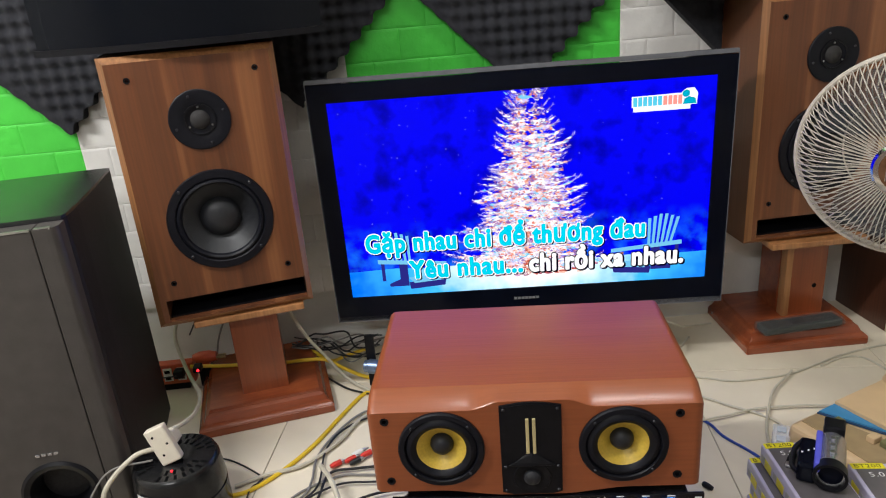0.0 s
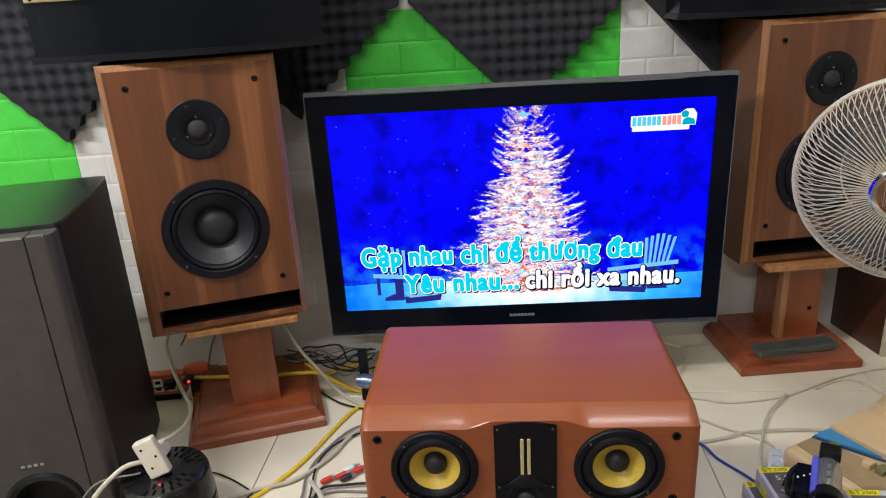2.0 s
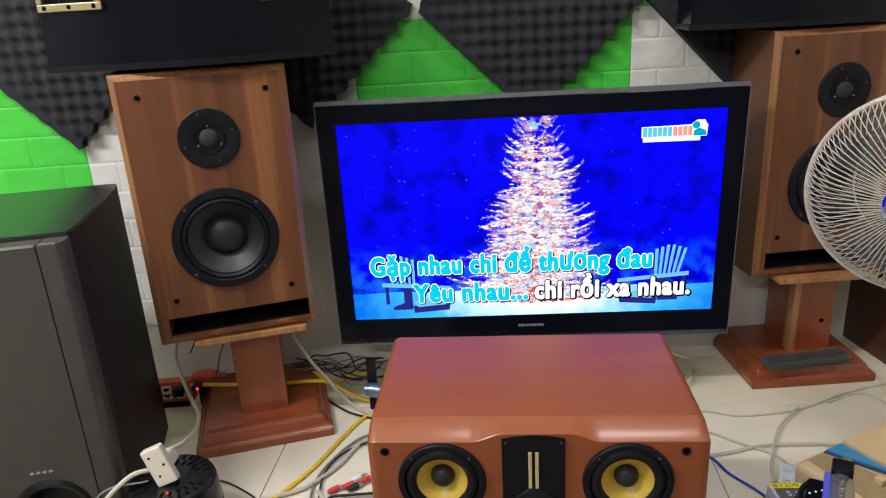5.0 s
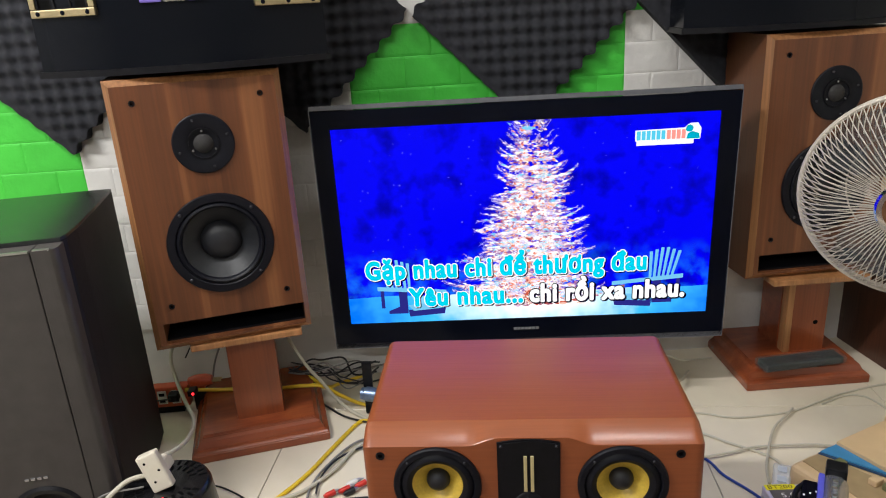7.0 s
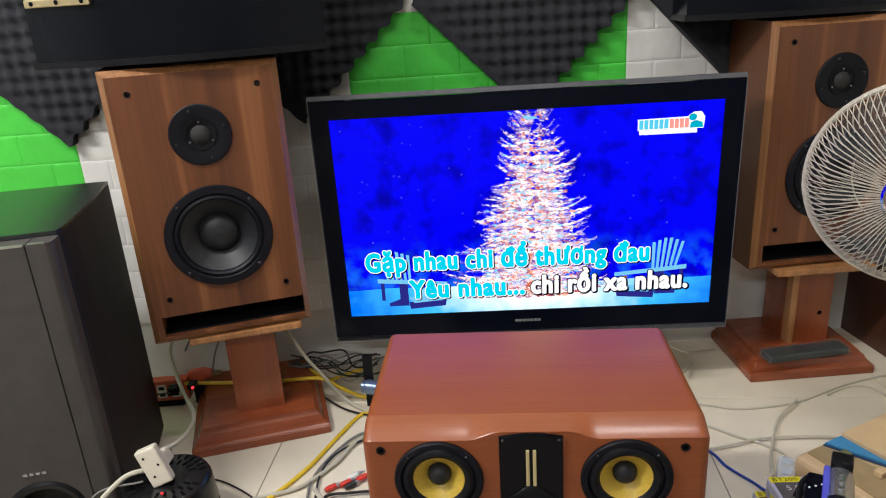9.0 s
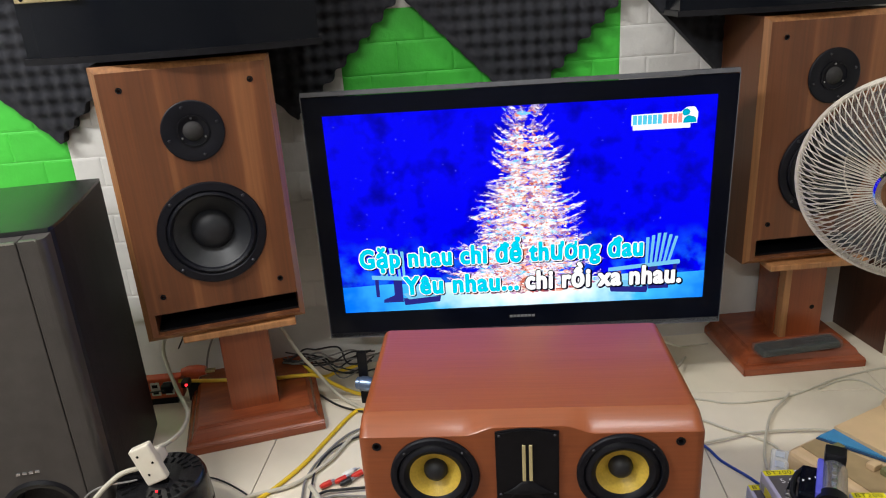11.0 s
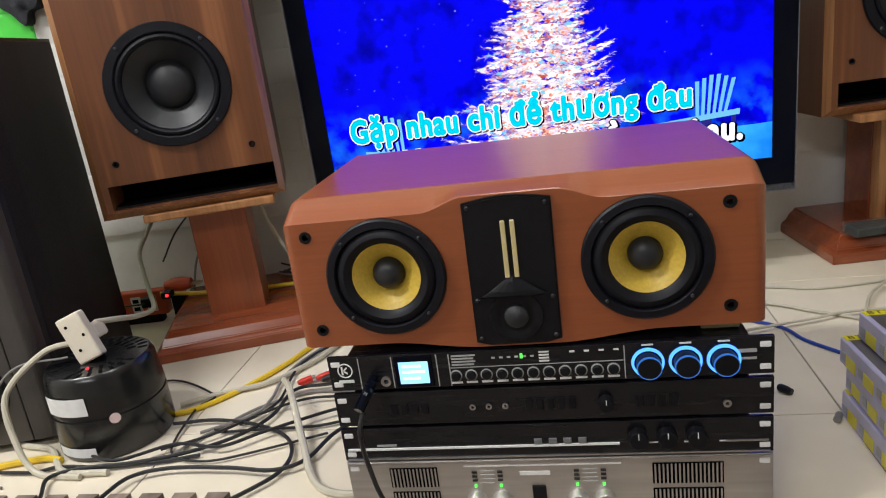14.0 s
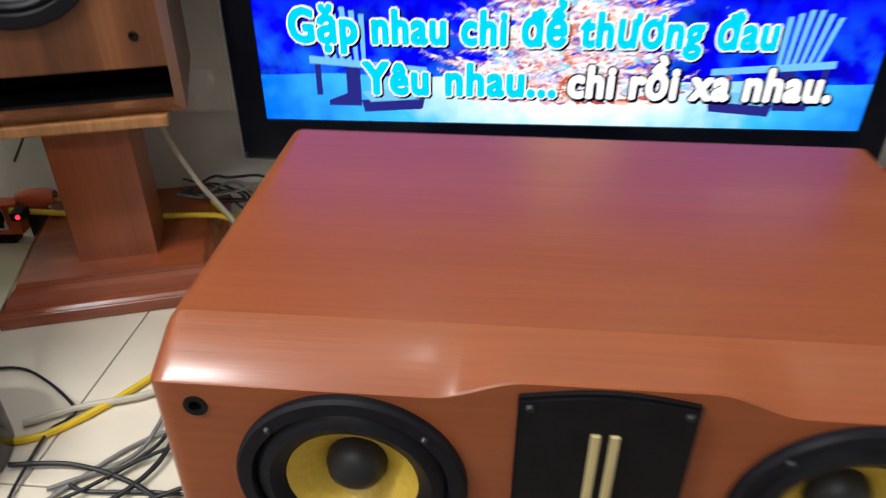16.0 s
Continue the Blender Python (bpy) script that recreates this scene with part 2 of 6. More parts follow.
BOX_LILAC = material("lilac_card", (0.48, 0.45, 0.6), 0.35, spread=0.12, scale=25, coat=0.3)
BOX_DARK = material("dark_card", (0.11, 0.1, 0.105), 0.3, spread=0.2, scale=20, coat=0.3)
BOX_YELLOW = material("yellow_card", (0.78, 0.68, 0.02), 0.35, spread=0.05, scale=30)
INK_WHITE = material("white_ink", (0.78, 0.78, 0.78), 0.45, spread=0.04, scale=60)
INK_GREY = material("grey_ink", (0.38, 0.38, 0.38), 0.45, spread=0.04, scale=60)
INK_BLACK = material("black_ink", (0.02, 0.02, 0.02), 0.45, spread=0.1, scale=60)
RACK_BLACK = material("rack_black", (0.006, 0.006, 0.009), 0.26, 0.1, spread=0.25, scale=120, stretch=(0.1, 1, 1), rough_spread=0.08)
ALU = material("brushed_aluminium", (0.6, 0.575, 0.55), 0.36, 0.85, spread=0.1, scale=140, stretch=(0.04, 1, 1), bump=0.05)
SILVER = material("silver_paint", (0.55, 0.56, 0.58), 0.25, 0.8, spread=0.06, scale=50)
BLUE_REFLECTION = material("blue_violet_reflection", (0.12, 0.13, 0.75), 0.2, 0.2, spread=0.06, scale=50)
PURPLE = material("purple_enamel", (0.22, 0.16, 0.62), 0.25, 0.2, spread=0.06, scale=50)
PAD = material("olive_pad", (0.3, 0.27, 0.16), 0.7, spread=0.15, scale=60)
LCD = glowing("lit_display", (0.3, 0.64, 1.0), 1.6)
LCD_INK = glowing("display_text", (0.75, 0.93, 1.0), 1.8)
RING = glowing("lit_ring", (0.07, 0.28, 1.0), 2.4)
RING_EDGE = glowing("lit_knob_edge", (0.06, 0.24, 0.8), 0.7)
RED_LED = glowing("red_lamp", (1.0, 0.02, 0.03), 3.0)
GREEN_LED = glowing("green_lamp", (0.1, 0.9, 0.1), 1.6)


# ---------------------------------------------------------------- mesh helpers
def part(name, bm, mat, parent=None, label="", smooth=False, m=None):
    """Links a bmesh as ONE mesh object under parent."""
    me = bpy.data.meshes.new(name)
    bm.normal_update()
    bm.to_mesh(me)
    bm.free()
    me.materials.append(mat)
    if smooth:
        me.shade_smooth()
        me.set_sharp_from_angle(angle=radians(38))
    ob = new(name, me)
    if parent:
        ob.parent = parent
    if m is not None:
        ob.matrix_basis = m
    if label:
        ob["label"] = label
    return ob


def empty(name, m):
    ob = new(name)
    ob.empty_display_size = 0.05
    ob.matrix_basis = m
    return ob


def box(x0, x1, y0, y1, z0, z1, bevel=0.0, seg=2):
    bm = bmesh.new()
    bmesh.ops.create_cube(bm, size=1)
    for v in bm.verts:
        v.co = Vector(((x0 + x1) / 2 + v.co.x * (x1 - x0), (y0 + y1) / 2 + v.co.y * (y1 - y0), (z0 + z1) / 2 + v.co.z * (z1 - z0)))
    if bevel:
        bmesh.ops.bevel(bm, geom=bm.edges[:], offset=bevel, segments=seg, affect="EDGES", profile=0.6)
    return bm


def merge(*bms):
    out = bmesh.new()
    for b in bms:
        me = bpy.data.meshes.new("scratch")
        b.to_mesh(me)
        b.free()
        out.from_mesh(me)
        bpy.data.meshes.remove(me)
    return out


def moved(bm, m):
    bm.transform(m)
    return bm


def lathe(profile, seg=48, axis="y"):
    """Turns (radius, height) pairs round an axis; height runs along +axis."""
    bm = bmesh.new()
    rings = []
    for r, h in profile:
        ring = []
        for i in range(seg):
            a = 2 * math.pi * i / seg
            c, s = r * math.cos(a), r * math.sin(a)
            ring.append(bm.verts.new((c, h, s) if axis == "y" else (c, s, h)))
        rings.append(ring)
    for a, b in zip(rings, rings[1:]):
        for i in range(seg):
            j = (i + 1) % seg
            bm.faces.new((a[i], a[j], b[j], b[i]))
    for ring, (r, _) in ((rings[0], profile[0]), (rings[-1], profile[-1])):
        if r > 1e-5:
            bm.faces.new(ring)
    bmesh.ops.remove_doubles(bm, verts=bm.verts, dist=1e-6)
    bmesh.ops.recalc_face_normals(bm, faces=bm.faces[:])
    return bm


def ring_profile(r0, r1, y0, y1):
    """A closed ring between two radii, as a lathe profile with no caps."""
    return [(r0, y1), (r0, y0), (r1, y0), (r1, y1), (r0, y1)]


def lathe_closed(profile, seg=48, axis="y"):
    bm = bmesh.new()
    rings = []
    for r, h in profile[:-1]:
        rings.append([bm.verts.new((r * math.cos(2 * math.pi * i / seg), h, r * math.sin(2 * math.pi * i / seg)) if axis == "y" else
                                   (r * math.cos(2 * math.pi * i / seg), r * math.sin(2 * math.pi * i / seg), h)) for i in range(seg)])
    rings.append(rings[0])
    for a, b in zip(rings, rings[1:]):
        for i in range(seg):
            j = (i + 1) % seg
            bm.faces.new((a[i], a[j], b[j], b[i]))
    bmesh.ops.recalc_face_normals(bm, faces=bm.faces[:])
    return bm


def spline(pts, per=7):
    """A smooth line (Catmull-Rom) through the given points."""
    p = [Vector(q) for q in pts]
    p = [p[0] * 2 - p[1]] + p + [p[-1] * 2 - p[-2]]
    out = []
    for a, b, c, d in zip(p, p[1:], p[2:], p[3:]):
        for k in range(per):
            t = k / per
            out.append(0.5 * ((2 * b) + (c - a) * t + (2 * a - 5 * b + 4 * c - d) * t * t + (3 * b - a - 3 * c + d) * t ** 3))
    return out + [p[-2]]


def tube(pts, r, seg=8, per=7, smooth_path=True):
    line = spline(pts, per) if smooth_path else [Vector(q) for q in pts]
    bm = bmesh.new()
    rings, up = [], Vector((0, 0, 1))
    for i, q in enumerate(line):
        d = (line[min(i + 1, len(line) - 1)] - line[max(i - 1, 0)]).normalized()
        side = d.cross(up)
        side = side.normalized() if side.length > 1e-3 else Vector((1, 0, 0))
        over = side.cross(d)
        rings.append([bm.verts.new(q + r * (math.cos(2 * math.pi * k / seg) * side + math.sin(2 * math.pi * k / seg) * over)) for k in range(seg)])
    for a, b in zip(rings, rings[1:]):
        for k in range(seg):
            j = (k + 1) % seg
            bm.faces.new((a[k], a[j], b[j], b[k]))
    bm.faces.new(rings[0]), bm.faces.new(rings[-1])
    bmesh.ops.recalc_face_normals(bm, faces=bm.faces[:])
    return bm


def cut(ob, *cutters):
    """Takes the cutters' shapes out of a mesh object for good."""
    for c in cutters:
        me = bpy.data.meshes.new("cutter")
        c.to_mesh(me)
        c.free()
        tool = new("cutter", me)
        tool.parent, tool.matrix_basis = ob.parent, ob.matrix_basis
        mod = ob.modifiers.new("cut", "BOOLEAN")
        mod.object, mod.operation, mod.solver = tool, "DIFFERENCE", "EXACT"
        bpy.context.view_layer.update()
        done = bpy.data.meshes.new_from_object(ob.evaluated_get(bpy.context.evaluated_depsgraph_get()))
        ob.modifiers.clear()
        old, ob.data = ob.data, done
        bpy.data.meshes.remove(old)
        bpy.data.objects.remove(tool)
        bpy.data.meshes.remove(me)
    return ob


def disc_cut(x, y, z, r, depth, seg=48):
    return moved(lathe([(r, -depth), (r, depth)], seg), pose(x, y, z))


def lettering(text, height=0.0, width=0.0, grow=0.0):
    """Flat letters in the XZ plane, facing -Y, lower left at the origin, scaled to a width (and height)."""
    cu = bpy.data.curves.new("letters", "FONT")
    cu.body, cu.size, cu.offset, cu.extrude, cu.space_character = text, 1.0, grow, 0.0, 1.1
    cu.resolution_u = 3
    ob = new("letters", cu)
    bpy.context.view_layer.update()
    me = bpy.data.meshes.new_from_object(ob.evaluated_get(bpy.context.evaluated_depsgraph_get()))
    bpy.data.objects.remove(ob)
    bm = bmesh.new()
    bm.from_mesh(me)
    bpy.data.meshes.remove(me)
    xs = [v.co.x for v in bm.verts]
    ys = [v.co.y for v in bm.verts]
    w, low = max(xs) - min(xs), min(xs)
    k = width / w if width else height
    kz = height if height else k
    for v in bm.verts:
        v.co = Vector(((v.co.x - low) * k, 0, v.co.y * kz))
    bmesh.ops.recalc_face_normals(bm, faces=bm.faces[:])
    for f in bm.faces:
        if f.normal.y > 0:
            f.normal_flip()
    return bm


def screw_head(x, y, z, r=0.004):
    return moved(lathe([(r, 0.001), (r, -0.001), (r * 0.6, -0.0025), (0, -0.0025)], 12), pose(x, y, z))


# ---------------------------------------------------------------- the room
WALL_AT, WALL_TURN = Vector((-0.4, 1.94, 0)), math.degrees(math.atan(0.13))
WALL = pose(WALL_AT.x, WALL_AT.y, 0, 0, 0, WALL_TURN)

wall_back = tagged(part("wall_back", box(-2.3, 3.2, 0, 0.15, 0, 2.9), PLASTER, m=WALL), "plain whitish plastered wall behind the brick panels", "wall", kind="structure")
wall_left = tagged(part("wall_left", box(-2.3, -2.15, -3.0, 1.9, 0, 2.9), PLASTER), "plain whitish plastered side wall", "wall", kind="structure")
wall_right = tagged(part("wall_right", box(2.3, 2.45, -3.0, 2.4, 0, 2.9), PLASTER), "plain whitish plastered side wall", "wall", kind="structure")
wall_front = tagged(part("wall_front", box(-2.3, 2.45, -3.15, -3.0, 0, 2.9), PLASTER), "plain whitish plastered wall", "wall", kind="structure")
ceiling = tagged(part("ceiling", box(-2.3, 2.45, -3.15, 2.5, 2.9, 3.0), PLASTER), "plain white ceiling", "ceiling", kind="structure")
floor = tagged(part("floor", box(-2.3, 2.45, -3.15, 2.5, -0.1, -0.004), GROUT), "glossy cream ceramic floor tiles with thin joints", "floor", kind="structure")

# egg-crate foam squares standing on their corners
HALF = 0.278


def foam_square(u, z, seed, trim=7, short=0.0):
    """short: how much is cut off along the lower right edge."""
    side, n = HALF * math.sqrt(2), 84
    bm = bmesh.new()
    rnd = random.Random(seed)
    ph = rnd.random() * 6
    c45 = math.sqrt(0.5)

    def co(i, j, lift):
        a, b = (i / n - 0.5) * side, (j / n - 0.5) * side + short * (1 - j / n)
        ea = (0.0015 if trim == 7 else 0.0) * math.sin(b * 2 * math.pi / 0.047 + ph)
        eb = 0.006 * math.sin(a * 2 * math.pi / 0.047 + ph)
        if i in (0, n):
            a += ea
        if j in (0, n):
            b += eb
        return Vector(((a - b) * c45, -lift, (a + b) * c45))

    top = [[None] * (n + 1) for _ in range(n + 1)]
    for i in range(n + 1):
        for j in range(n + 1):
            a, b = (i / n - 0.5) * side, (j / n - 0.5) * side
            h = 0.032 + 0.0065 * min(1.0, min(i, n - i) / trim) * math.sin(a * 2 * math.pi / 0.047 + ph) * math.sin(b * 2 * math.pi / 0.047 + ph)
            top[i][j] = bm.verts.new(co(i, j, h))
    for i in range(n):
        for j in range(n):
            bm.faces.new((top[i][j], top[i][j + 1], top[i + 1][j + 1], top[i + 1][j]))
    rim = [(i, 0) for i in range(n)] + [(n, j) for j in range(n)] + [(i, n) for i in range(n, 0, -1)] + [(0, j) for j in range(n, 0, -1)]
    low = [bm.verts.new(Vector((top[i][j].co.x, 0.0, top[i][j].co.z))) for i, j in rim]
    for k in range(len(rim)):
        a, b = rim[k], rim[(k + 1) % len(rim)]
        bm.faces.new((top[a[0]][a[1]], top[b[0]][b[1]], low[(k + 1) % len(rim)], low[k]))
    bmesh.ops.recalc_face_normals(bm, faces=bm.faces[:])
    ob = part("acoustic_panel", bm, FOAM, smooth=True, m=WALL @ pose(u, -0.0135, z))
    return tagged(ob, "charcoal egg-crate foam panel hung cornerwise on brick wall", "acoustic panel", "foam panels on the wall")


for k, (u, z) in enumerate([(-0.578, 0.983), (0.0145, 0.986), (0.566, 0.986), (1.128, 0.984), (-1.13, 0.985)]):
    foam_square(u, z, k, 16 if k == 3 else 7, 0.014 if k == 1 else 0.0)


# ---------------------------------------------------------------- drivers and bookshelf speakers
def woofer(parent, x, y, z, r):
    w = part("woofer", lathe_closed([(r, 0.0), (r, -0.004), (r * 0.985, -0.0065), (r * 0.85, -0.007), (r * 0.82, -0.004), (r * 0.82, 0.02), (r, 0.02), (r, 0.0)], 64), RUBBER,
             parent, "black rubber-edged bass driver", True, pose(x, y, z))
    part("surround", lathe_closed([(r * 0.825, -0.002), (r * 0.8, -0.007), (r * 0.765, -0.0085), (r * 0.73, -0.006), (r * 0.71, 0.0), (r * 0.71, 0.006), (r * 0.825, 0.006), (r * 0.825, -0.002)], 64),
         RUBBER, w, smooth=True)
    part("cone", lathe_closed([(r * 0.715, 0.0), (r * 0.55, 0.014), (r * 0.3, 0.036), (r * 0.3, 0.044), (r * 0.715, 0.04), (r * 0.715, 0.0)], 64), CONE_BLACK, w, smooth=True)
    part("dust_cap", lathe([(r * 0.395, 0.03), (r * 0.37, 0.022), (r * 0.29, 0.0145), (r * 0.16, 0.0095), (0, 0.008)], 40), CAP_BLACK, w, smooth=True)
    for k in range(4):
        a = math.pi * (0.25 + k / 2)
        part("screw", screw_head(r * 0.93 * math.cos(a), -0.0065, r * 0.93 * math.sin(a), 0.0038), DARK_SCREW, w)
    return w


def tweeter(parent, x, y, z, r):
    t = part("tweeter", lathe([(r, 0.002), (r, -0.003), (r * 0.97, -0.0045), (r * 0.62, -0.0045), (r * 0.55, -0.003), (r * 0.3, -0.0008), (0, -0.0008)], 56), RUBBER,
             parent, "black soft-dome tweeter plate", True, pose(x, y, z))
    part("dome", lathe([(r * 0.32, -0.001), (r * 0.28, -0.006), (r * 0.17, -0.01), (0, -0.0115)], 32), material("silk_dome", (0.02, 0.018, 0.018), 0.8, spread=0.15, scale=90), t, smooth=True)
    part("phase_ring", lathe_closed([(r * 0.52, -0.003), (r * 0.52, -0.0055), (r * 0.47, -0.0055), (r * 0.47, -0.003), (r * 0.52, -0.003)], 40), BLACK, t, smooth=True)
    for k in range(4):
        part("screw", screw_head(r * 0.82 * math.cos(k * math.pi / 2 + 0.3), -0.0045, r * 0.82 * math.sin(k * math.pi / 2 + 0.3), 0.003), DARK_SCREW, t)
    for k in range(3):
        a = math.pi * (0.5 + 2 * k / 3)
        part("screw", screw_head(r * 0.42 * math.cos(a), -0.002, r * 0.42 * math.sin(a), 0.0024), STEEL, t)
    return t


def bookshelf_speaker(m):
    """Walnut cabinet, origin at the middle of its front's lower edge."""
    s = empty("bookshelf_speaker", m)
    w, h, d = 0.336, 0.584, 0.265
    bm = box(-w / 2 - 0.007, w / 2 + 0.002, 0, d, -0.008, h)
    front = [e for e in bm.edges if all(abs(v.co.y) < 1e-6 for v in e.verts)]
    bmesh.ops.bevel(bm, geom=front, offset=0.0125, segments=1, affect="EDGES")
    cab = part("cabinet", bm, WALNUT, s)
    cab.data.materials.append(OAK_EDGE)
    for p in cab.data.polygons:
        if p.normal.y < -0.3 and abs(p.normal.y) < 0.95:
            p.material_index = 1
    cut(cab, disc_cut(0, 0, 0.225, 0.095, 0.06), box(-0.15, 0.158, -0.05, 0.12, 0.0095, 0.0565),
        *[disc_cut(x, 0, z, 0.006, 0.01, 16) for x in (-0.125, 0.125) for z in (0.096, 0.537)])
    part("port_lining", box(-0.15, 0.158, 0.1, 0.119, 0.0095, 0.0565), HOLE, s)
    part("port_floor", box(-0.149, 0.157, 0.014, 0.1, 0.0098, 0.0135), BLACK, s)
    woofer(s, 0, 0, 0.225, 0.112)
    tweeter(s, -0.002, 0, 0.4445, 0.0625)
    for x in (-0.125, 0.125):
        for z in (0.096, 0.537):
            part("grille_socket", lathe_closed([(0.0062, -0.0012), (0.0062, 0.006), (0.0035, 0.006), (0.0035, -0.0012), (0.0062, -0.0012)], 20), BLACK, s, "black grille socket", True, pose(x, 0, z))
    return tagged(s, "walnut bookshelf speaker with black drivers on wooden stand", "speaker", "walnut speakers on stands")


def speaker_stand(m, strip):
    """Mahogany stand; origin on the floor in the middle of the base's front edge."""
    s = empty("speaker_stand", m)
    bm = bmesh.new()
    prof = [(0.0, 0.0), (0.0, 0.022), (0.006, 0.027), (0.012, 0.03), (0.02, 0.046), (0.03, 0.052), (0.03, 0.058)]
    loops = []
    for inset, z in prof:
        loops.append([bm.verts.new((x, y, z)) for x, y in ((-0.164 + inset, inset), (0.164 - inset, inset), (0.164 - inset, 0.34 - inset), (-0.164 + inset, 0.34 - inset))])
    for a, b in zip(loops, loops[1:]):
        for k in range(4):
            bm.faces.new((a[k], a[(k + 1) % 4], b[(k + 1) % 4], b[k]))
    bm.faces.new(loops[0]), bm.faces.new(loops[-1])
    bmesh.ops.recalc_face_normals(bm, faces=bm.faces[:])
    bmesh.ops.bevel(bm, geom=[e for e in bm.edges if e.calc_face_angle(0) > 0.6], offset=0.002, segments=2, affect="EDGES")
    part("base", bm, MAHOGANY, s, "moulded glossy mahogany base")
    if strip:
        part("post", box(-0.0115, 0.084, 0.095, 0.225, 0.056, 0.292, 0.002), MAHOGANY_UP, s)
        part("corner_strip", box(-0.03, -0.012, 0.09, 0.12, 0.056, 0.292, 0.002), PINE, s, "lighter pine corner strip")
        part("post_side", box(-0.032, -0.012, 0.1205, 0.225, 0.056, 0.292, 0.002), MAHOGANY, s)
        part("knot", lathe([(0.007, 0.0), (0.006, -0.0012), (0, -0.0012)], 14), HOLE, s, "dark knot in the wood", m=pose(0.055, 0.0955, 0.14))
    else:
        part("post", box(-0.052, 0.062, 0.075, 0.185, 0.056, 0.292, 0.002), MAHOGANY_UP, s)
    part("top_plate", box(-0.12, 0.13, 0.004, 0.24, 0.292, 0.308, 0.003), PINE, s, "lighter wooden top plate")
    return tagged(s, "reddish wooden speaker stand with moulded square base", "speaker stand", "wooden speaker stands")


SPEAKER_LEFT = pose(-0.514, 1.569, 0.3165, 0, 0, 21)
SPEAKER_RIGHT = pose(0.878, 1.876, 0.3165, 0, 0, 10)
first_speaker = bookshelf_speaker(SPEAKER_LEFT)
copy_thing(first_speaker, SPEAKER_RIGHT)
speaker_stand(pose(-0.4985, 1.5715, 0, 0, 0, 19), False)
speaker_stand(pose(0.888, 1.8495, 0, 0, 0, 7), True)


# ---------------------------------------------------------------- wide black karaoke speakers on top
def karaoke_speaker(m, label):
    """Wide cabinet with a bowed front; origin under the middle of the front's ends."""
    s = empty("karaoke_speaker", m)
    w, h, d, bow = 0.535, 0.285, 0.27, 0.065

    def slab(z0, z1, grow):
        bm, n = bmesh.new(), 24
        outline = [((k / n - 0.5) * (w + 2 * grow), -bow * (1 - (2 * k / n - 1) ** 2) - grow) for k in range(n + 1)] + [(w / 2 - 0.03, d), (-w / 2 + 0.03, d)]
        lo, hi = [bm.verts.new((x, y, z0)) for x, y in outline], [bm.verts.new((x, y, z1)) for x, y in outline]
        for k in range(len(outline)):
            j = (k + 1) % len(outline)
            bm.faces.new((lo[k], lo[j], hi[j], hi[k]))
        bm.faces.new(lo), bm.faces.new(hi)
        bmesh.ops.recalc_face_normals(bm, faces=bm.faces[:])
        return bm

    part("cabinet", slab(0.012, h, 0), CABINET_BLACK, s, smooth=True)
    part("bottom_lip", slab(0.0, 0.012, 0.006), BLACK, s, smooth=True)

    def on_front(x, z):
        return pose(x, -bow * (1 - (2 * x / w) ** 2), z, 0, 0, math.degrees(math.atan(8 * bow * x / w / w)))

    for x in (-0.2, 0.2):
        plate = part("horn_plate", merge(box(-0.065, 0.065, -0.006, 0.004, 0, 0.014, 0.002), box(-0.065, 0.065, -0.006, 0.004, 0.1, 0.114, 0.002),
                                         box(-0.065, -0.053, -0.006, 0.004, 0.0145, 0.0995, 0.002), box(0.053, 0.065, -0.006, 0.004, 0.0145, 0.0995, 0.002)), GOLD_PLATE, s,
                     "gold-coloured tweeter frame", m=on_front(x, 0.108))
        for k in range(4):
            part("horn_vane", box(-0.052 + k * 0.033, -0.049 + k * 0.033, -0.003, 0.003, 0.0145, 0.0995), BLACK, plate)
        for q in (-0.05, 0.0, 0.05):
            part("screw", screw_head(q, -0.006, 0.007, 0.0042), GLOSS_BLACK, plate)
        part("horn_mouth", box(-0.0525, 0.0525, 0.0005, 0.003, 0.0146, 0.0994), HOLE, plate)
    for k, mat in ((-1, PURPLE), (0, SILVER), (1, PURPLE)):
        part("badge", box(-0.019, 0.019, -0.004, 0.002, 0, 0.03, 0.002), mat, s, "raised badge tile", m=on_front(k * 0.042, 0.124))
    for x in (-0.15, 0.1):
        for y in (0.06, 0.2):
            part("foot", lathe([(0.012, -0.0078), (0.013, 0.001)], 16, "z"), RUBBER, s, "black rubber foot", m=pose(x, y, 0))
    return tagged(s, label, "speaker", "black karaoke speakers")


karaoke_speaker(pose(-0.537, 1.62, 0.909, 0, 0, 15.5) @ Matrix.Scale(1.06, 4), "wide black bowed karaoke speaker with gold tweeter frames")
karaoke_speaker(pose(0.8, 1.93, 0.909, 0, 0, 8) @ Matrix.Scale(1.035, 4), "wide black bowed karaoke speaker lying on walnut speaker")


# ---------------------------------------------------------------- television
TV = pose(0.1505, 1.775, 0.499, 0, 0, 2.3) @ pose(0, 0, 0, 1.0)
TW, TH = 0.887, 0.497
tv = empty("television", TV)


def frame_bm(ow, oh, iw, ih, y0, y1, dz=0.0):
    """A rectangular frame: outer and inner half sizes."""
    bm = bmesh.new()
    rects = []
    for hw, hh, y in ((ow, oh, y0), (iw, ih, y0), (iw, ih, y1), (ow, oh, y1)):
        rects.append([bm.verts.new((x, y, z + (dz if hw == ow else 0))) for x, z in ((-hw, -hh), (hw, -hh), (hw, hh), (-hw, hh))])
    rects.append(rects[0])
    for a, b in zip(rects, rects[1:]):
        for k in range(4):
            bm.faces.new((a[k], a[(k + 1) % 4], b[(k + 1) % 4], b[k]))
    bmesh.ops.recalc_face_normals(bm, faces=bm.faces[:])
    return bm


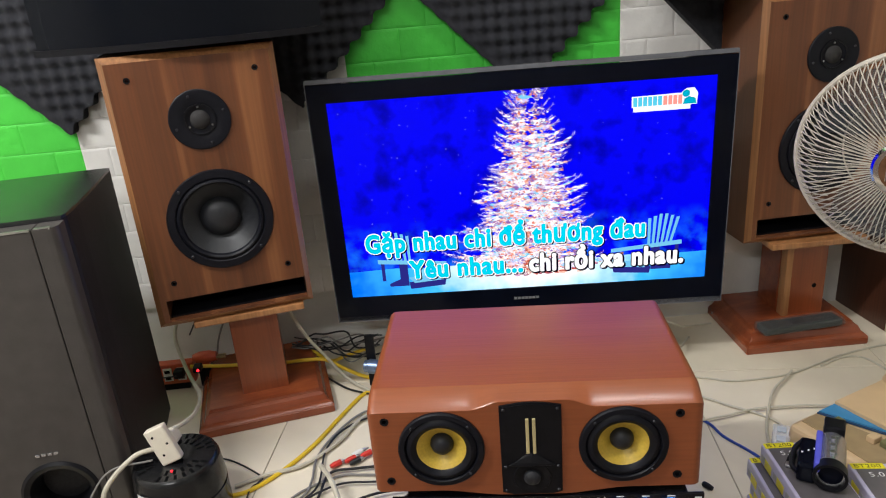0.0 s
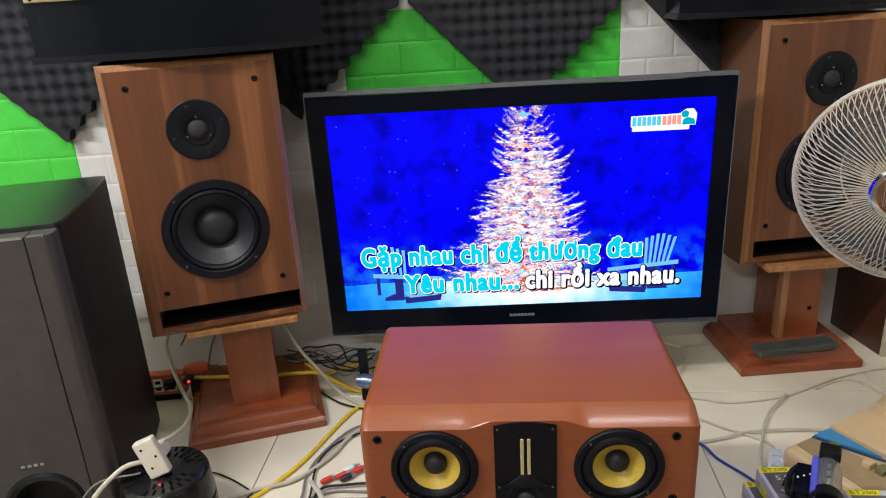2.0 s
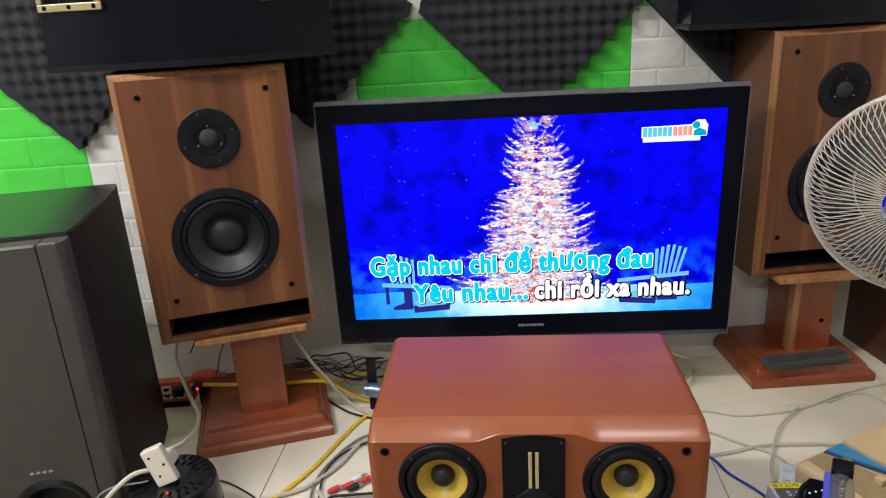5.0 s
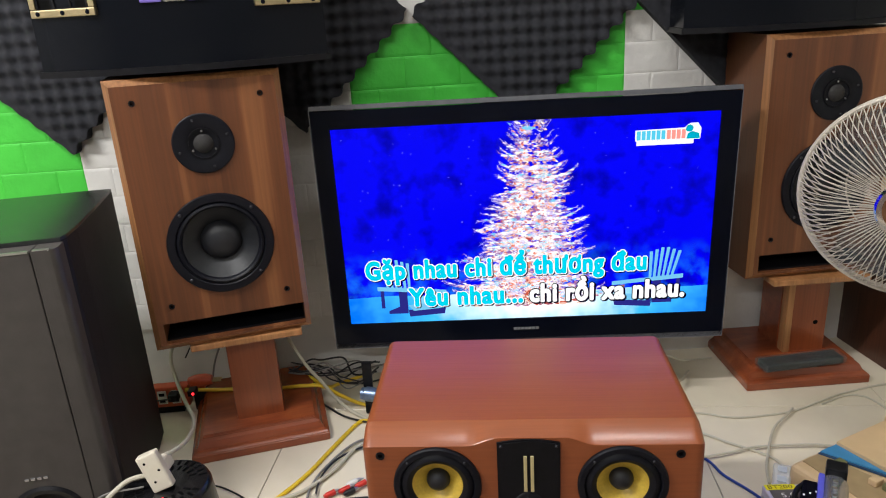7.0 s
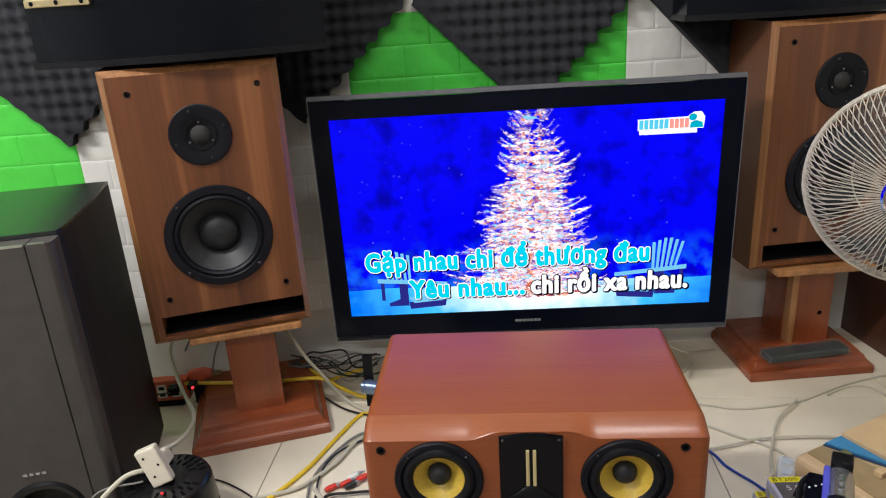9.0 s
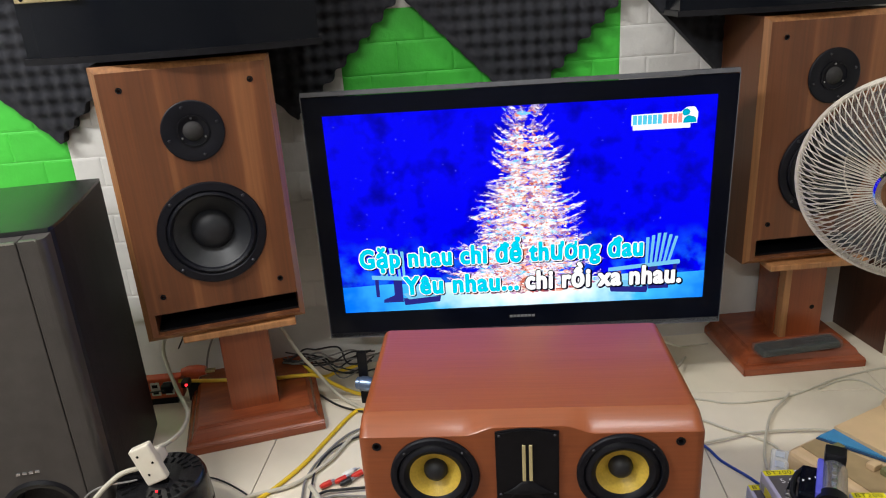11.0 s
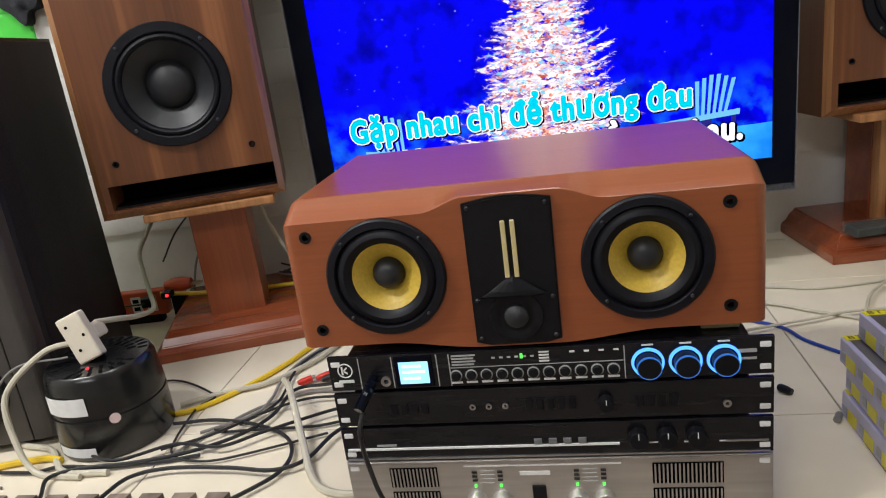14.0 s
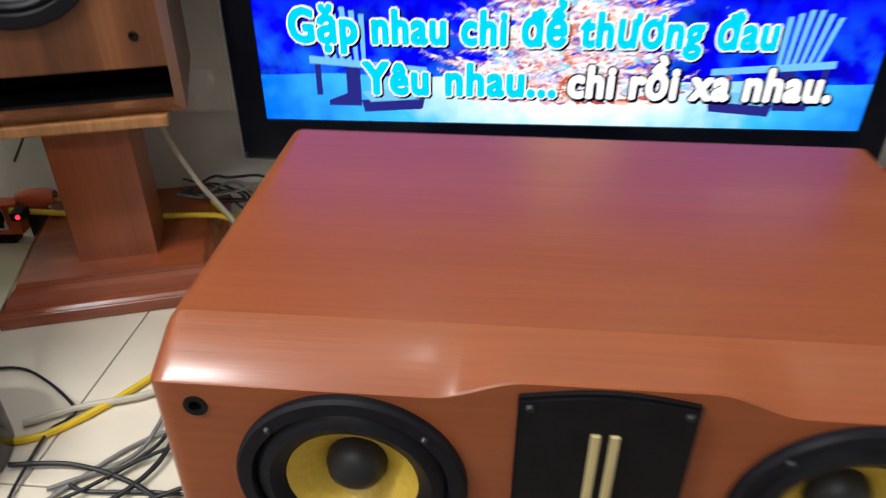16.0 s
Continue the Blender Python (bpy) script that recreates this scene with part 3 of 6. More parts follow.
part("bezel", frame_bm(TW / 2 + 0.0425, TH / 2 + 0.0545, TW / 2, TH / 2, -0.004, 0.022, -0.012), GLOSS_BLACK, tv, "glossy black bezel")
# acrylic edge; its paler grey also paints the highlight along the bezel's outline
part("clear_edge", frame_bm(TW / 2 + 0.0447, TH / 2 + 0.0567, TW / 2 + 0.0427, TH / 2 + 0.0547, -0.004, 0.004, -0.012), material("acrylic_edge_highlight", (0.13, 0.134, 0.15), 0.12, 0.0, spread=0.1, scale=40), tv,
     "thin clear acrylic edge")
part("back_cover", box(-TW / 2 - 0.03, TW / 2 + 0.03, 0.0225, 0.055, -TH / 2 - 0.05, TH / 2 + 0.035, 0.006), BLACK, tv)
part("brand_bar", merge(*[box(-0.032 + k * 0.0092, -0.0245 + k * 0.0092, -0.0055, -0.0035, -TH / 2 - 0.0305, -TH / 2 - 0.0245) for k in range(7)]), material("dim_grey_ink", (0.2, 0.2, 0.21), 0.4, spread=0.05, scale=60), tv, "small grey lettering bar")
part("neck", box(-0.05, 0.05, 0.028, 0.05, -0.46, -0.29, 0.004), BLACK, tv)
part("foot", box(-0.2, 0.2, -0.09, 0.12, -0.478, -0.462, 0.006), GLOSS_BLACK, tv)


def sky_glow():
    m = bpy.data.materials.new("screen_night_blue")
    m.use_nodes = True
    nt = m.node_tree
    nt.nodes.remove(nt.nodes["Principled BSDF"])
    link = nt.links.new
    tc, sep = nt.nodes.new("ShaderNodeTexCoord"), nt.nodes.new("ShaderNodeSeparateXYZ")
    link(tc.outputs["Object"], sep.inputs[0])
    n = nt.nodes.new("ShaderNodeTexNoise")
    n.inputs["Scale"].default_value, n.inputs["Detail"].default_value = 14, 5
    link(tc.outputs["Object"], n.inputs["Vector"])
    r = nt.nodes.new("ShaderNodeValToRGB")
    els = r.color_ramp.elements
    els[0].position, els[0].color = 0.28, (0.0, 0.0, 0.3, 1)
    els[1].position, els[1].color = 0.5, (0.0005, 0.0005, 0.85, 1)
    link(n.outputs["Fac"], r.inputs[0])
    # lighter, greener mist low down
    n3 = nt.nodes.new("ShaderNodeTexNoise")
    n3.inputs["Scale"].default_value, n3.inputs["Detail"].default_value = 22, 6
    link(tc.outputs["Object"], n3.inputs["Vector"])
    mr = nt.nodes.new("ShaderNodeMapRange")
    mr.inputs[1].default_value, mr.inputs[2].default_value, mr.inputs[3].default_value, mr.inputs[4].default_value = -0.05, -0.17, 0.0, 1.0
    link(sep.outputs["Z"], mr.inputs[0])
    mt = nt.nodes.new("ShaderNodeMapRange")
    mt.inputs[1].default_value, mt.inputs[2].default_value = 0.45, 0.75
    link(n3.outputs["Fac"], mt.inputs[0])
    mm = nt.nodes.new("ShaderNodeMath")
    mm.operation = "MULTIPLY"
    link(mr.outputs[0], mm.inputs[0]), link(mt.outputs[0], mm.inputs[1])
    mx = nt.nodes.new("ShaderNodeMixRGB")
    mx.inputs[2].default_value = (0.01, 0.22, 1.0, 1)
    link(mm.outputs[0], mx.inputs[0]), link(r.outputs[0], mx.inputs[1])
    e = nt.nodes.new("ShaderNodeEmission")
    e.inputs[1].default_value = 1.13
    link(mx.outputs[0], e.inputs[0])
    g = nt.nodes.new("ShaderNodeBsdfGlossy")
    g.inputs["Roughness"].default_value = 0.25
    g.inputs["Color"].default_value = (0.006, 0.006, 0.006, 1)
    ad = nt.nodes.new("ShaderNodeAddShader")
    link(e.outputs[0], ad.inputs[0]), link(g.outputs[0], ad.inputs[1])
    link(ad.outputs[0], nt.nodes["Material Output"].inputs[0])
    return m


def island_glow(name, stops, power):
    """Glow in several colours, one for each separate small shape."""
    m = bpy.data.materials.new(name)
    m.use_nodes = True
    nt = m.node_tree
    nt.nodes.remove(nt.nodes["Principled BSDF"])
    g = nt.nodes.new("ShaderNodeNewGeometry")
    r = nt.nodes.new("ShaderNodeValToRGB")
    r.color_ramp.interpolation = "CONSTANT"
    els = r.color_ramp.elements
    while len(els) < len(stops):
        els.new(0.5)
    for e, (p, c) in zip(els, stops):
        e.position, e.color = p, (*c, 1)
    nt.links.new(g.outputs["Random Per Island"], r.inputs[0])
    e = nt.nodes.new("ShaderNodeEmission")
    e.inputs[1].default_value = power
    nt.links.new(r.outputs[0], e.inputs[0])
    nt.links.new(e.outputs[0], nt.nodes["Material Output"].inputs[0])
    return m


screen = part("screen", box(-TW / 2, TW / 2, 0.0, 0.018, -TH / 2, TH / 2), sky_glow(), tv, "lit screen showing a snowy night scene")


def sx(u):
    return (u - 0.5) * TW


def sz(v):
    return (0.5 - v) * TH


def polys(shapes, y):
    bm = bmesh.new()
    for pts in shapes:
        f = bm.faces.new([bm.verts.new((x, y, z)) for x, z in pts])
        f.normal_update()
        if f.normal.y > 0:
            f.normal_flip()
    return bm


# snow field
def snow_glow():
    m = bpy.data.materials.new("screen_snow")
    m.use_nodes = True
    nt = m.node_tree
    nt.nodes.remove(nt.nodes["Principled BSDF"])
    link = nt.links.new
    tc, mp = nt.nodes.new("ShaderNodeTexCoord"), nt.nodes.new("ShaderNodeMapping")
    mp.inputs["Scale"].default_value = (1.0, 1.0, 2.6)
    mp.inputs["Location"].default_value = (-0.02, 0, 0.47)
    link(tc.outputs["Object"], mp.inputs["Vector"])
    ln = nt.nodes.new("ShaderNodeVectorMath")
    ln.operation = "LENGTH"
    link(mp.outputs[0], ln.inputs[0])
    n = nt.nodes.new("ShaderNodeTexNoise")
    n.inputs["Scale"].default_value = 25
    link(tc.outputs["Object"], n.inputs["Vector"])
    ml = nt.nodes.new("ShaderNodeMath")
    ml.operation = "MULTIPLY_ADD"
    ml.inputs[1].default_value, ml.inputs[2].default_value = 0.16, -0.08
    link(n.outputs["Fac"], ml.inputs[0])
    ad = nt.nodes.new("ShaderNodeMath")
    link(ln.outputs["Value"], ad.inputs[0]), link(ml.outputs[0], ad.inputs[1])
    r = nt.nodes.new("ShaderNodeValToRGB")
    els = r.color_ramp.elements
    els.new(0.2), els.new(0.32)
    for e, (p, c) in zip(els, [(0.1, (1.0, 1.0, 1.0)), (0.2, (0.55, 0.85, 1.0)), (0.3, (0.05, 0.5, 1.0)), (0.48, (0.0, 0.16, 0.95))]):
        e.position, e.color = p, (*c, 1)
    link(ad.outputs[0], r.inputs[0])
    e = nt.nodes.new("ShaderNodeEmission")
    e.inputs[1].default_value = 1.15
    link(r.outputs[0], e.inputs[0]), link(e.outputs[0], nt.nodes["Material Output"].inputs[0])
    return m


part("picture_snow", polys([[(sx(0), -TH / 2)] + [(sx(1), -TH / 2)] + [(sx(1 - k / 30), sz(0.856 + 0.004 * math.sin(k * 0.9))) for k in range(31)]], -0.0006), snow_glow(), screen,
     "pictured blue-lit snow field")


# the lit tree: many small needles, clumps and lamps, flat on the screen
def tree_half(v):
    """Half width of the tree, in screen widths, at height v (from the top)."""
    return 0.034 + 0.185 * max(0.0, v)


TREE_AT = 0.516


def tree_x(v):
    """The stem leans a little."""
    return sx(TREE_AT + 0.01 - 0.018 * v)



rt = random.Random(7)
needles, tips, clumps, lamps, fill, warm_fill = [], [], [], [], [], []


def needle(x, z, a, size, wd):
    dx, dz = math.cos(a) * size, math.sin(a) * size
    return [(x - dx, z - dz), (x - dz * wd, z + dx * wd), (x + dx, z + dz), (x + dz * wd, z - dx * wd)]


# glowing inner mass, broken by gaps
for k in range(2300):
    v = rt.random() ** 0.6 * 0.93
    f = rt.gauss(0, 0.36)
    if abs(f) > 0.8 or (v < 0.16 and rt.random() < 0.55):
        continue
    x, z = tree_x(v) + f * tree_half(v) * TW, sz(v)
    r = rt.uniform(0.0028, 0.0075) * (0.55 + 0.6 * v)
    (warm_fill if noise.noise(Vector((x * 30, z * 45, 2.0))) > 0.06 else fill).append([(x + 1.3 * r * rt.uniform(0.5, 1.2) * math.cos(q * 1.05), z + 0.6 * r * rt.uniform(0.5, 1.2) * math.sin(q * 1.05)) for q in range(6)])


def bough(v0, lean, reach, tilt, thick):
    """One bough: a bent stem from near the trunk to its tip, with herringbone twigs and snow on its back."""
    x0, z0 = tree_x(v0) + lean * reach * 0.25, sz(v0)
    side = 1 if lean > 0 else -1
    span = abs(lean) * reach * 0.75 + 0.008
    rise = math.tan(tilt)
    steps = max(5, int(span / 0.0042))
    for j in range(steps + 1):
        f = j / steps
        x = x0 + side * span * f
        z = z0 - 0.10 * span * math.sin(math.pi * f * 0.8) + rise * span * f * f
        if not sz(0.94) < z < sz(0.003):
            continue
        a = math.atan2(rise * 2 * f - 0.12 * math.cos(math.pi * f * 0.8), 1.0)
        ang = a if side > 0 else math.pi - a
        size = (0.0105 - 0.0062 * f) * thick * rt.uniform(0.75, 1.25)
        for turn in (0.62, -0.62):
            if rt.random() < 0.88:
                t_ = ang + side * turn * rt.uniform(0.6, 1.4)
                (tips if v0 < 0.2 else needles).append(needle(x + math.cos(t_) * size * 0.6, z + math.sin(t_) * size * 0.6, t_, size, rt.uniform(0.07, 0.13)))
        needles.append(needle(x, z, ang, 0.0042, 0.16))
        if rt.random() < (0.14 if v0 < 0.14 else 0.5) and f < 0.92:
            r = size * rt.uniform(0.7, 1.35)
            clumps.append([(x + r * rt.uniform(0.7, 1.2) * math.cos(q * 0.9), z + 0.0015 + 0.42 * r * rt.uniform(0.6, 1.2) * math.sin(q * 0.9) + side * 0.3 * r * math.cos(q * 0.9) * math.tan(a)) for q in range(7)])
        if f < 0.75 and rt.random() < 0.42:
            lamps.append(needle(x + rt.gauss(0, 0.004), z - rt.uniform(0.002, 0.008), rt.uniform(-0.9, 0.9), rt.uniform(0.002, 0.0052), rt.uniform(0.25, 0.6)))


# boughs in uneven tiers, upright near the tip, level and drooping lower down
for tier in range(21):
    v0 = 0.012 + 0.0425 * tier
    for k in range(9 + tier // 2):
        lean = rt.choice((-1, 1)) * (rt.uniform(0.75, 1.12) if k < 6 else rt.uniform(0.1, 0.8))
        v = v0 + rt.gauss(0, 0.012)
        tilt = math.radians(rt.uniform(28, 58) if v < 0.1 else rt.uniform(8, 34) if v < 0.3 else rt.uniform(-12, 18))
        bough(max(0.012, v), lean, tree_half(v) * TW * rt.choice((0.85, 0.95, 1.02, 1.14)), tilt, 0.8 + 0.35 * v)
tagged(part("picture_glow", polys(warm_fill, -0.0011), island_glow("tree_glow", [(0, (0.62, 0.1, 0.06)), (0.3, (0.85, 0.28, 0.18)), (0.52, (1.0, 0.62, 0.5)), (0.7, (0.36, 0.08, 0.14)), (0.85, (1.0, 0.92, 0.86))], 1.0),
            screen, "pictured warm glow between branches"), kind="stuff")
tagged(part("picture_twig", polys(tips, -0.0014), island_glow("tree_tip", [(0, (0.1, 0.04, 0.26)), (0.4, (0.4, 0.28, 0.66)), (0.6, (0.2, 0.06, 0.18)), (0.72, (0.8, 0.75, 1.0))], 1.0), screen,
            "pictured dark upper twigs"), kind="stuff")
tagged(part("picture_branch", polys(fill, -0.0010), island_glow("tree_inner", [(0, (0.85, 0.5, 0.5)), (0.12, (1.0, 0.72, 0.68)), (0.3, (1.0, 0.94, 0.92)), (0.54, (0.45, 0.15, 0.24)),
                                                                           (0.72, (0.75, 0.45, 0.7)), (0.9, (0.2, 0.1, 0.5))], 1.0), screen, "pictured lit fir branches"), kind="stuff")
tagged(part("picture_frost", polys(needles, -0.0013), island_glow("tree_edge", [(0, (0.55, 0.5, 0.95)), (0.24, (0.14, 0.06, 0.3)), (0.42, (0.62, 0.42, 0.72)), (0.6, (0.24, 0.09, 0.3)), (0.74, (0.9, 0.85, 1.0))], 1.0), screen,
     "pictured frosted fir needles"), kind="stuff")
tagged(part("picture_snow_clump", polys(clumps, -0.0016), island_glow("tree_snow", [(0, (1.0, 0.97, 1.0)), (0.42, (1.0, 0.78, 0.84)), (0.54, (0.66, 0.55, 0.9)), (0.68, (0.9, 0.42, 0.34)), (0.76, (0.3, 0.13, 0.42)),
                                                                         (0.86, (0.2, 0.6, 0.85))], 1.1), screen, "pictured snow on branches"), kind="stuff")
tagged(part("picture_sparkle", polys(lamps, -0.0019), island_glow("tree_lamps", [(0, (0.8, 0.22, 0.14)), (0.35, (1.0, 0.6, 0.45)), (0.6, (1.0, 0.95, 0.88)), (0.85, (0.35, 0.1, 0.25))], 1.1), screen,
     "pictured warm fairy lights"), kind="stuff")
stars = []
for k in range(85):
    u, v = rt.uniform(0.02, 0.98), rt.uniform(0.02, 0.66)
    if abs(u - TREE_AT) > tree_half(v) + 0.02:
        r = rt.uniform(0.0005, 0.0014)
        stars.append([(sx(u) + r * math.cos(q), sz(v) + r * math.sin(q)) for q in (0, 1.05, 2.1, 3.14, 4.2, 5.24)])
tagged(part("picture_snowfall", polys(stars, -0.0012), glowing("snowflake", (0.85, 0.9, 1.0), 1.1), screen, "pictured falling snowflakes"), kind="stuff")


def picture_chair(u0, v0, flip):
    """A garden chair drawn flat: fan of back slats, arm, seat, legs."""
    light, dark = [], []
    k = -1 if flip else 1

    def P(a, b):
        return (sx(u0) + k * a * 1.75, sz(v0) - b * 1.6)

    for q in range(6):
        a0, a1 = -0.018 + q * 0.0066, -0.015 + q * 0.0058
        lean = 0.008 - q * 0.0012
        light.append([P(a1, 0.058), P(a1 + 0.0034, 0.058), P(a0 + 0.0044 - lean, 0.006 + abs(q - 2.5) * 0.003), P(a0 - lean, 0.006 + abs(q - 2.5) * 0.003)])
    light.append([P(-0.03, 0.058), P(0.068, 0.066), P(0.068, 0.06), P(-0.03, 0.051)])
    light.append([P(0.012, 0.084), P(0.06, 0.08), P(0.066, 0.09), P(0.02, 0.094)])
    dark.append([P(0.012, 0.092), P(0.066, 0.09), P(0.064, 0.1), P(0.014, 0.104)])
    dark.append([P(-0.026, 0.058), P(-0.021, 0.058), P(-0.021, 0.088), P(-0.026, 0.088)])
    dark.append([P(0.0, 0.06), P(0.012, 0.06), P(0.012, 0.098), P(-0.016, 0.098), P(-0.016, 0.093), P(0.0, 0.086)])
    light2 = [[P(0.05, 0.066), P(0.063, 0.067), P(0.06, 0.078), P(0.052, 0.078)]]
    return light, light2, dark


CHAIR_LIGHT, CHAIR_SHADE, CHAIR_WARM = glowing("chair_light", (0.2, 0.62, 0.95), 0.95), glowing("chair_shade", (0.03, 0.03, 0.3), 0.8), glowing("chair_warm", (0.5, 0.16, 0.12), 0.9)
for u0, v0, flip in ((0.144, 0.635, False), (0.872, 0.625, True)):
    light, warm, dark = picture_chair(u0, v0, flip)
    for shapes_, y, mat, name in ((light, -0.0022, CHAIR_LIGHT, "chair_slat"), (dark, -0.0021, CHAIR_SHADE, "chair_leg"), (warm, -0.0023, CHAIR_WARM, "chair_arm")):
        for k, shape in enumerate(shapes_):
            part(name, polys([shape], y - 0.00002 * k), mat, screen)

LYRIC_CYAN, LYRIC_WHITE, LYRIC_BLACK = glowing("lyric_cyan", (0.0, 0.62, 0.86), 1.1), glowing("lyric_white", (1, 1, 1), 1.1), glowing("lyric_black", (0.0, 0.0, 0.01), 0.6)


def lyric(text, u0, u1, v, height, face, edge, far):
    """A line of letters with a bright outline and a dark drop shadow, flat on the screen."""
    w = (u1 - u0) * TW
    for name, mat, y, reach, drop, around in (("lyric_shadow", far, -0.0028, 0.005, 0.0024, 8), ("lyric_outline", edge, -0.0033, 0.0047, 0.0, 8), ("lyric_line", face, -0.0038, 0.0024, 0.0, 6)):
        copies = []
        for k in range(around):
            a = 2 * math.pi * (k + 0.5) / around
            copies.append(moved(lettering(text, height, w, grow=0.012), pose(reach * math.cos(a) + drop, -0.00002 * k, reach * math.sin(a) - drop)))
        tagged(part(name, merge(*copies), mat, screen, m=pose(sx(u0), y, sz(v))), kind="stuff")


lyric("Gặp nhau chi để thương đau", 0.058, 0.828, 0.757, 0.066, LYRIC_CYAN, LYRIC_WHITE, LYRIC_BLACK)
lyric("Yêu nhau...", 0.173, 0.49, 0.908, 0.066, LYRIC_CYAN, LYRIC_WHITE, LYRIC_BLACK)
lyric("chi rồi xa nhau.", 0.512, 0.935, 0.908, 0.066, LYRIC_WHITE, LYRIC_BLACK, LYRIC_BLACK)
# channel badge as plain bars
part("badge_bar", polys([[(sx(0.79), sz(0.125)), (sx(0.935), sz(0.125)), (sx(0.935), sz(0.145)), (sx(0.79), sz(0.145))],
                         [(sx(0.912), sz(0.066)), (sx(0.925), sz(0.05)), (sx(0.944), sz(0.05)), (sx(0.953), sz(0.075)), (sx(0.951), sz(0.125)), (sx(0.912), sz(0.125))],
                         [(sx(0.786), sz(0.074)), (sx(0.912), sz(0.07)), (sx(0.912), sz(0.1247)), (sx(0.786), sz(0.1247))]], -0.0028), LYRIC_WHITE, screen, "white picture badge bar")
part("badge_letters", polys([[(sx(0.79 + k * 0.0125), sz(0.078)), (sx(0.8 + k * 0.0125), sz(0.078)), (sx(0.8 + k * 0.0125), sz(0.12)), (sx(0.79 + k * 0.0125), sz(0.12))] for k in range(6)], -0.0029),
     glowing("badge_cyan", (0.1, 0.65, 0.9), 1.0), screen, "cyan badge bars")
part("badge_letters", polys([[(sx(0.866 + k * 0.0125), sz(0.078)), (sx(0.876 + k * 0.0125), sz(0.078)), (sx(0.876 + k * 0.0125), sz(0.12)), (sx(0.866 + k * 0.0125), sz(0.12))] for k in range(4)], -0.0029),
     glowing("badge_pink", (1.0, 0.35, 0.3), 1.0), screen, "pink badge bars")
part("badge_shape", polys([[(sx(0.923 + 0.01 * math.cos(q * 0.7)), sz(0.074 + 0.017 * math.sin(q * 0.7))) for q in range(9)],
                           [(sx(0.916), sz(0.122)), (sx(0.95), sz(0.122)), (sx(0.947), sz(0.098)), (sx(0.93), sz(0.088)), (sx(0.919), sz(0.098))]], -0.003),
     glowing("badge_teal", (0.0, 0.42, 0.62), 1.0), screen, "teal badge shape")
tagged(tv, "flat black television showing a snowy karaoke picture, on", "television")


# ---------------------------------------------------------------- centre speaker
CX = 0.1315
centre = empty("centre_speaker", pose(CX, 1.035, 0.2545, 0, 0, 0.5))


def hump(x, inner=0.046, outer=0.096):
    t = min(1, max(0, (outer - abs(x)) / (outer - inner)))
    return t * t * (3 - 2 * t)


bm = bmesh.new()
rows, hw, R = [], 0.2505, 0.014
xs = [-hw + R * (1 - math.cos(math.pi / 2 * k / 8)) for k in range(8)]
xs = xs + [-hw + R + (2 * hw - 2 * R) * k / 90 for k in range(91)] + [-x for x in reversed(xs)]
for x in xs:
    b = hump(x)
    e = min(R, hw - abs(x))
    d = R - math.sqrt(max(0.0, R * R - (R - e) ** 2))
    zt, zb, top = 0.139 + 0.0135 * b - 0.5 * d, -0.008 - 0.0105 * hump(x, 0.04, 0.15), 0.1575 - d
    back = 0.037
    rows.append([bm.verts.new((x, y, z)) for y, z in ((0.305, -0.008), (0.03, -0.008), (0.024, zb), (d * 0.8, zb), (d * 0.8, zt - 0.001), (d * 0.8 + 0.0012, zt), (back - 0.0015, top - 0.0012), (back + 0.002, top), (0.06, top), (0.305, top))])
for a, b in zip(rows, rows[1:]):
    for k in range(len(a)):
        j = (k + 1) % len(a)
        bm.faces.new((a[k], a[j], b[j], b[k]))
bm.faces.new(rows[0]), bm.faces.new(rows[-1])
bmesh.ops.recalc_face_normals(bm, faces=bm.faces[:])
cab = part("cabinet", bm, CHERRY, centre, "satin cherry cabinet with waved front edge")
WX, WZ = 0.137, 0.0715
cut(cab, *[disc_cut(x - 0.003, 0, WZ, 0.052, 0.04) for x in (-WX, WX)], *[disc_cut(x, 0, z, 0.0055, 0.012, 16) for x in (-0.2235, 0.2145) for z in (0.013, 0.1225)])
cab.data.shade_smooth()
cab.data.set_sharp_from_angle(angle=radians(16))
for x in (-0.2235, 0.2145):
    for z in (0.013, 0.1225):
        part("grille_socket", lathe_closed([(0.0068, -0.001), (0.0068, 0.008), (0.0036, 0.008), (0.0036, -0.001), (0.0068, -0.001)], 20), BLACK, centre, "black grille socket", True, pose(x, 0, z))
for x in (-WX, WX):
    r = 0.0662
    w = part("woofer", lathe_closed([(r, 0.002), (r, -0.004), (r * 0.97, -0.006), (r * 0.86, -0.0065), (r * 0.83, -0.003), (r * 0.8, 0.015), (r, 0.015), (r, 0.002)], 64), RUBBER, centre,
             "black bass driver with yellow woven cone", True, pose(x - 0.0035, 0, WZ - 0.0005))
    part("surround", lathe_closed([(r * 0.85, 0.0), (r * 0.79, -0.005), (r * 0.7, -0.0065), (r * 0.6, -0.003), (r * 0.567, 0.001), (r * 0.567, 0.006), (r * 0.85, 0.006), (r * 0.85, 0.0)], 64), RUBBER, w, smooth=True)
    part("cone", lathe_closed([(r * 0.577, -0.001), (r * 0.43, 0.006), (r * 0.25, 0.017), (r * 0.25, 0.03), (r * 0.577, 0.028), (r * 0.577, -0.001)], 64), CONE_YELLOW, w, "yellow woven cone", True)
    part("dust_cap", lathe([(r * 0.274, 0.02), (r * 0.269, 0.011), (r * 0.227, 0.005), (r * 0.132, 0.001), (0, 0.0)], 40), CAP_BLACK, w, smooth=True)
    for k in range(4):
        a = math.pi * (0.25 + k / 2)
        part("screw", screw_head(r * 0.91 * math.cos(a), -0.006, r * 0.91 * math.sin(a), 0.0022), DARK_SCREW, w)
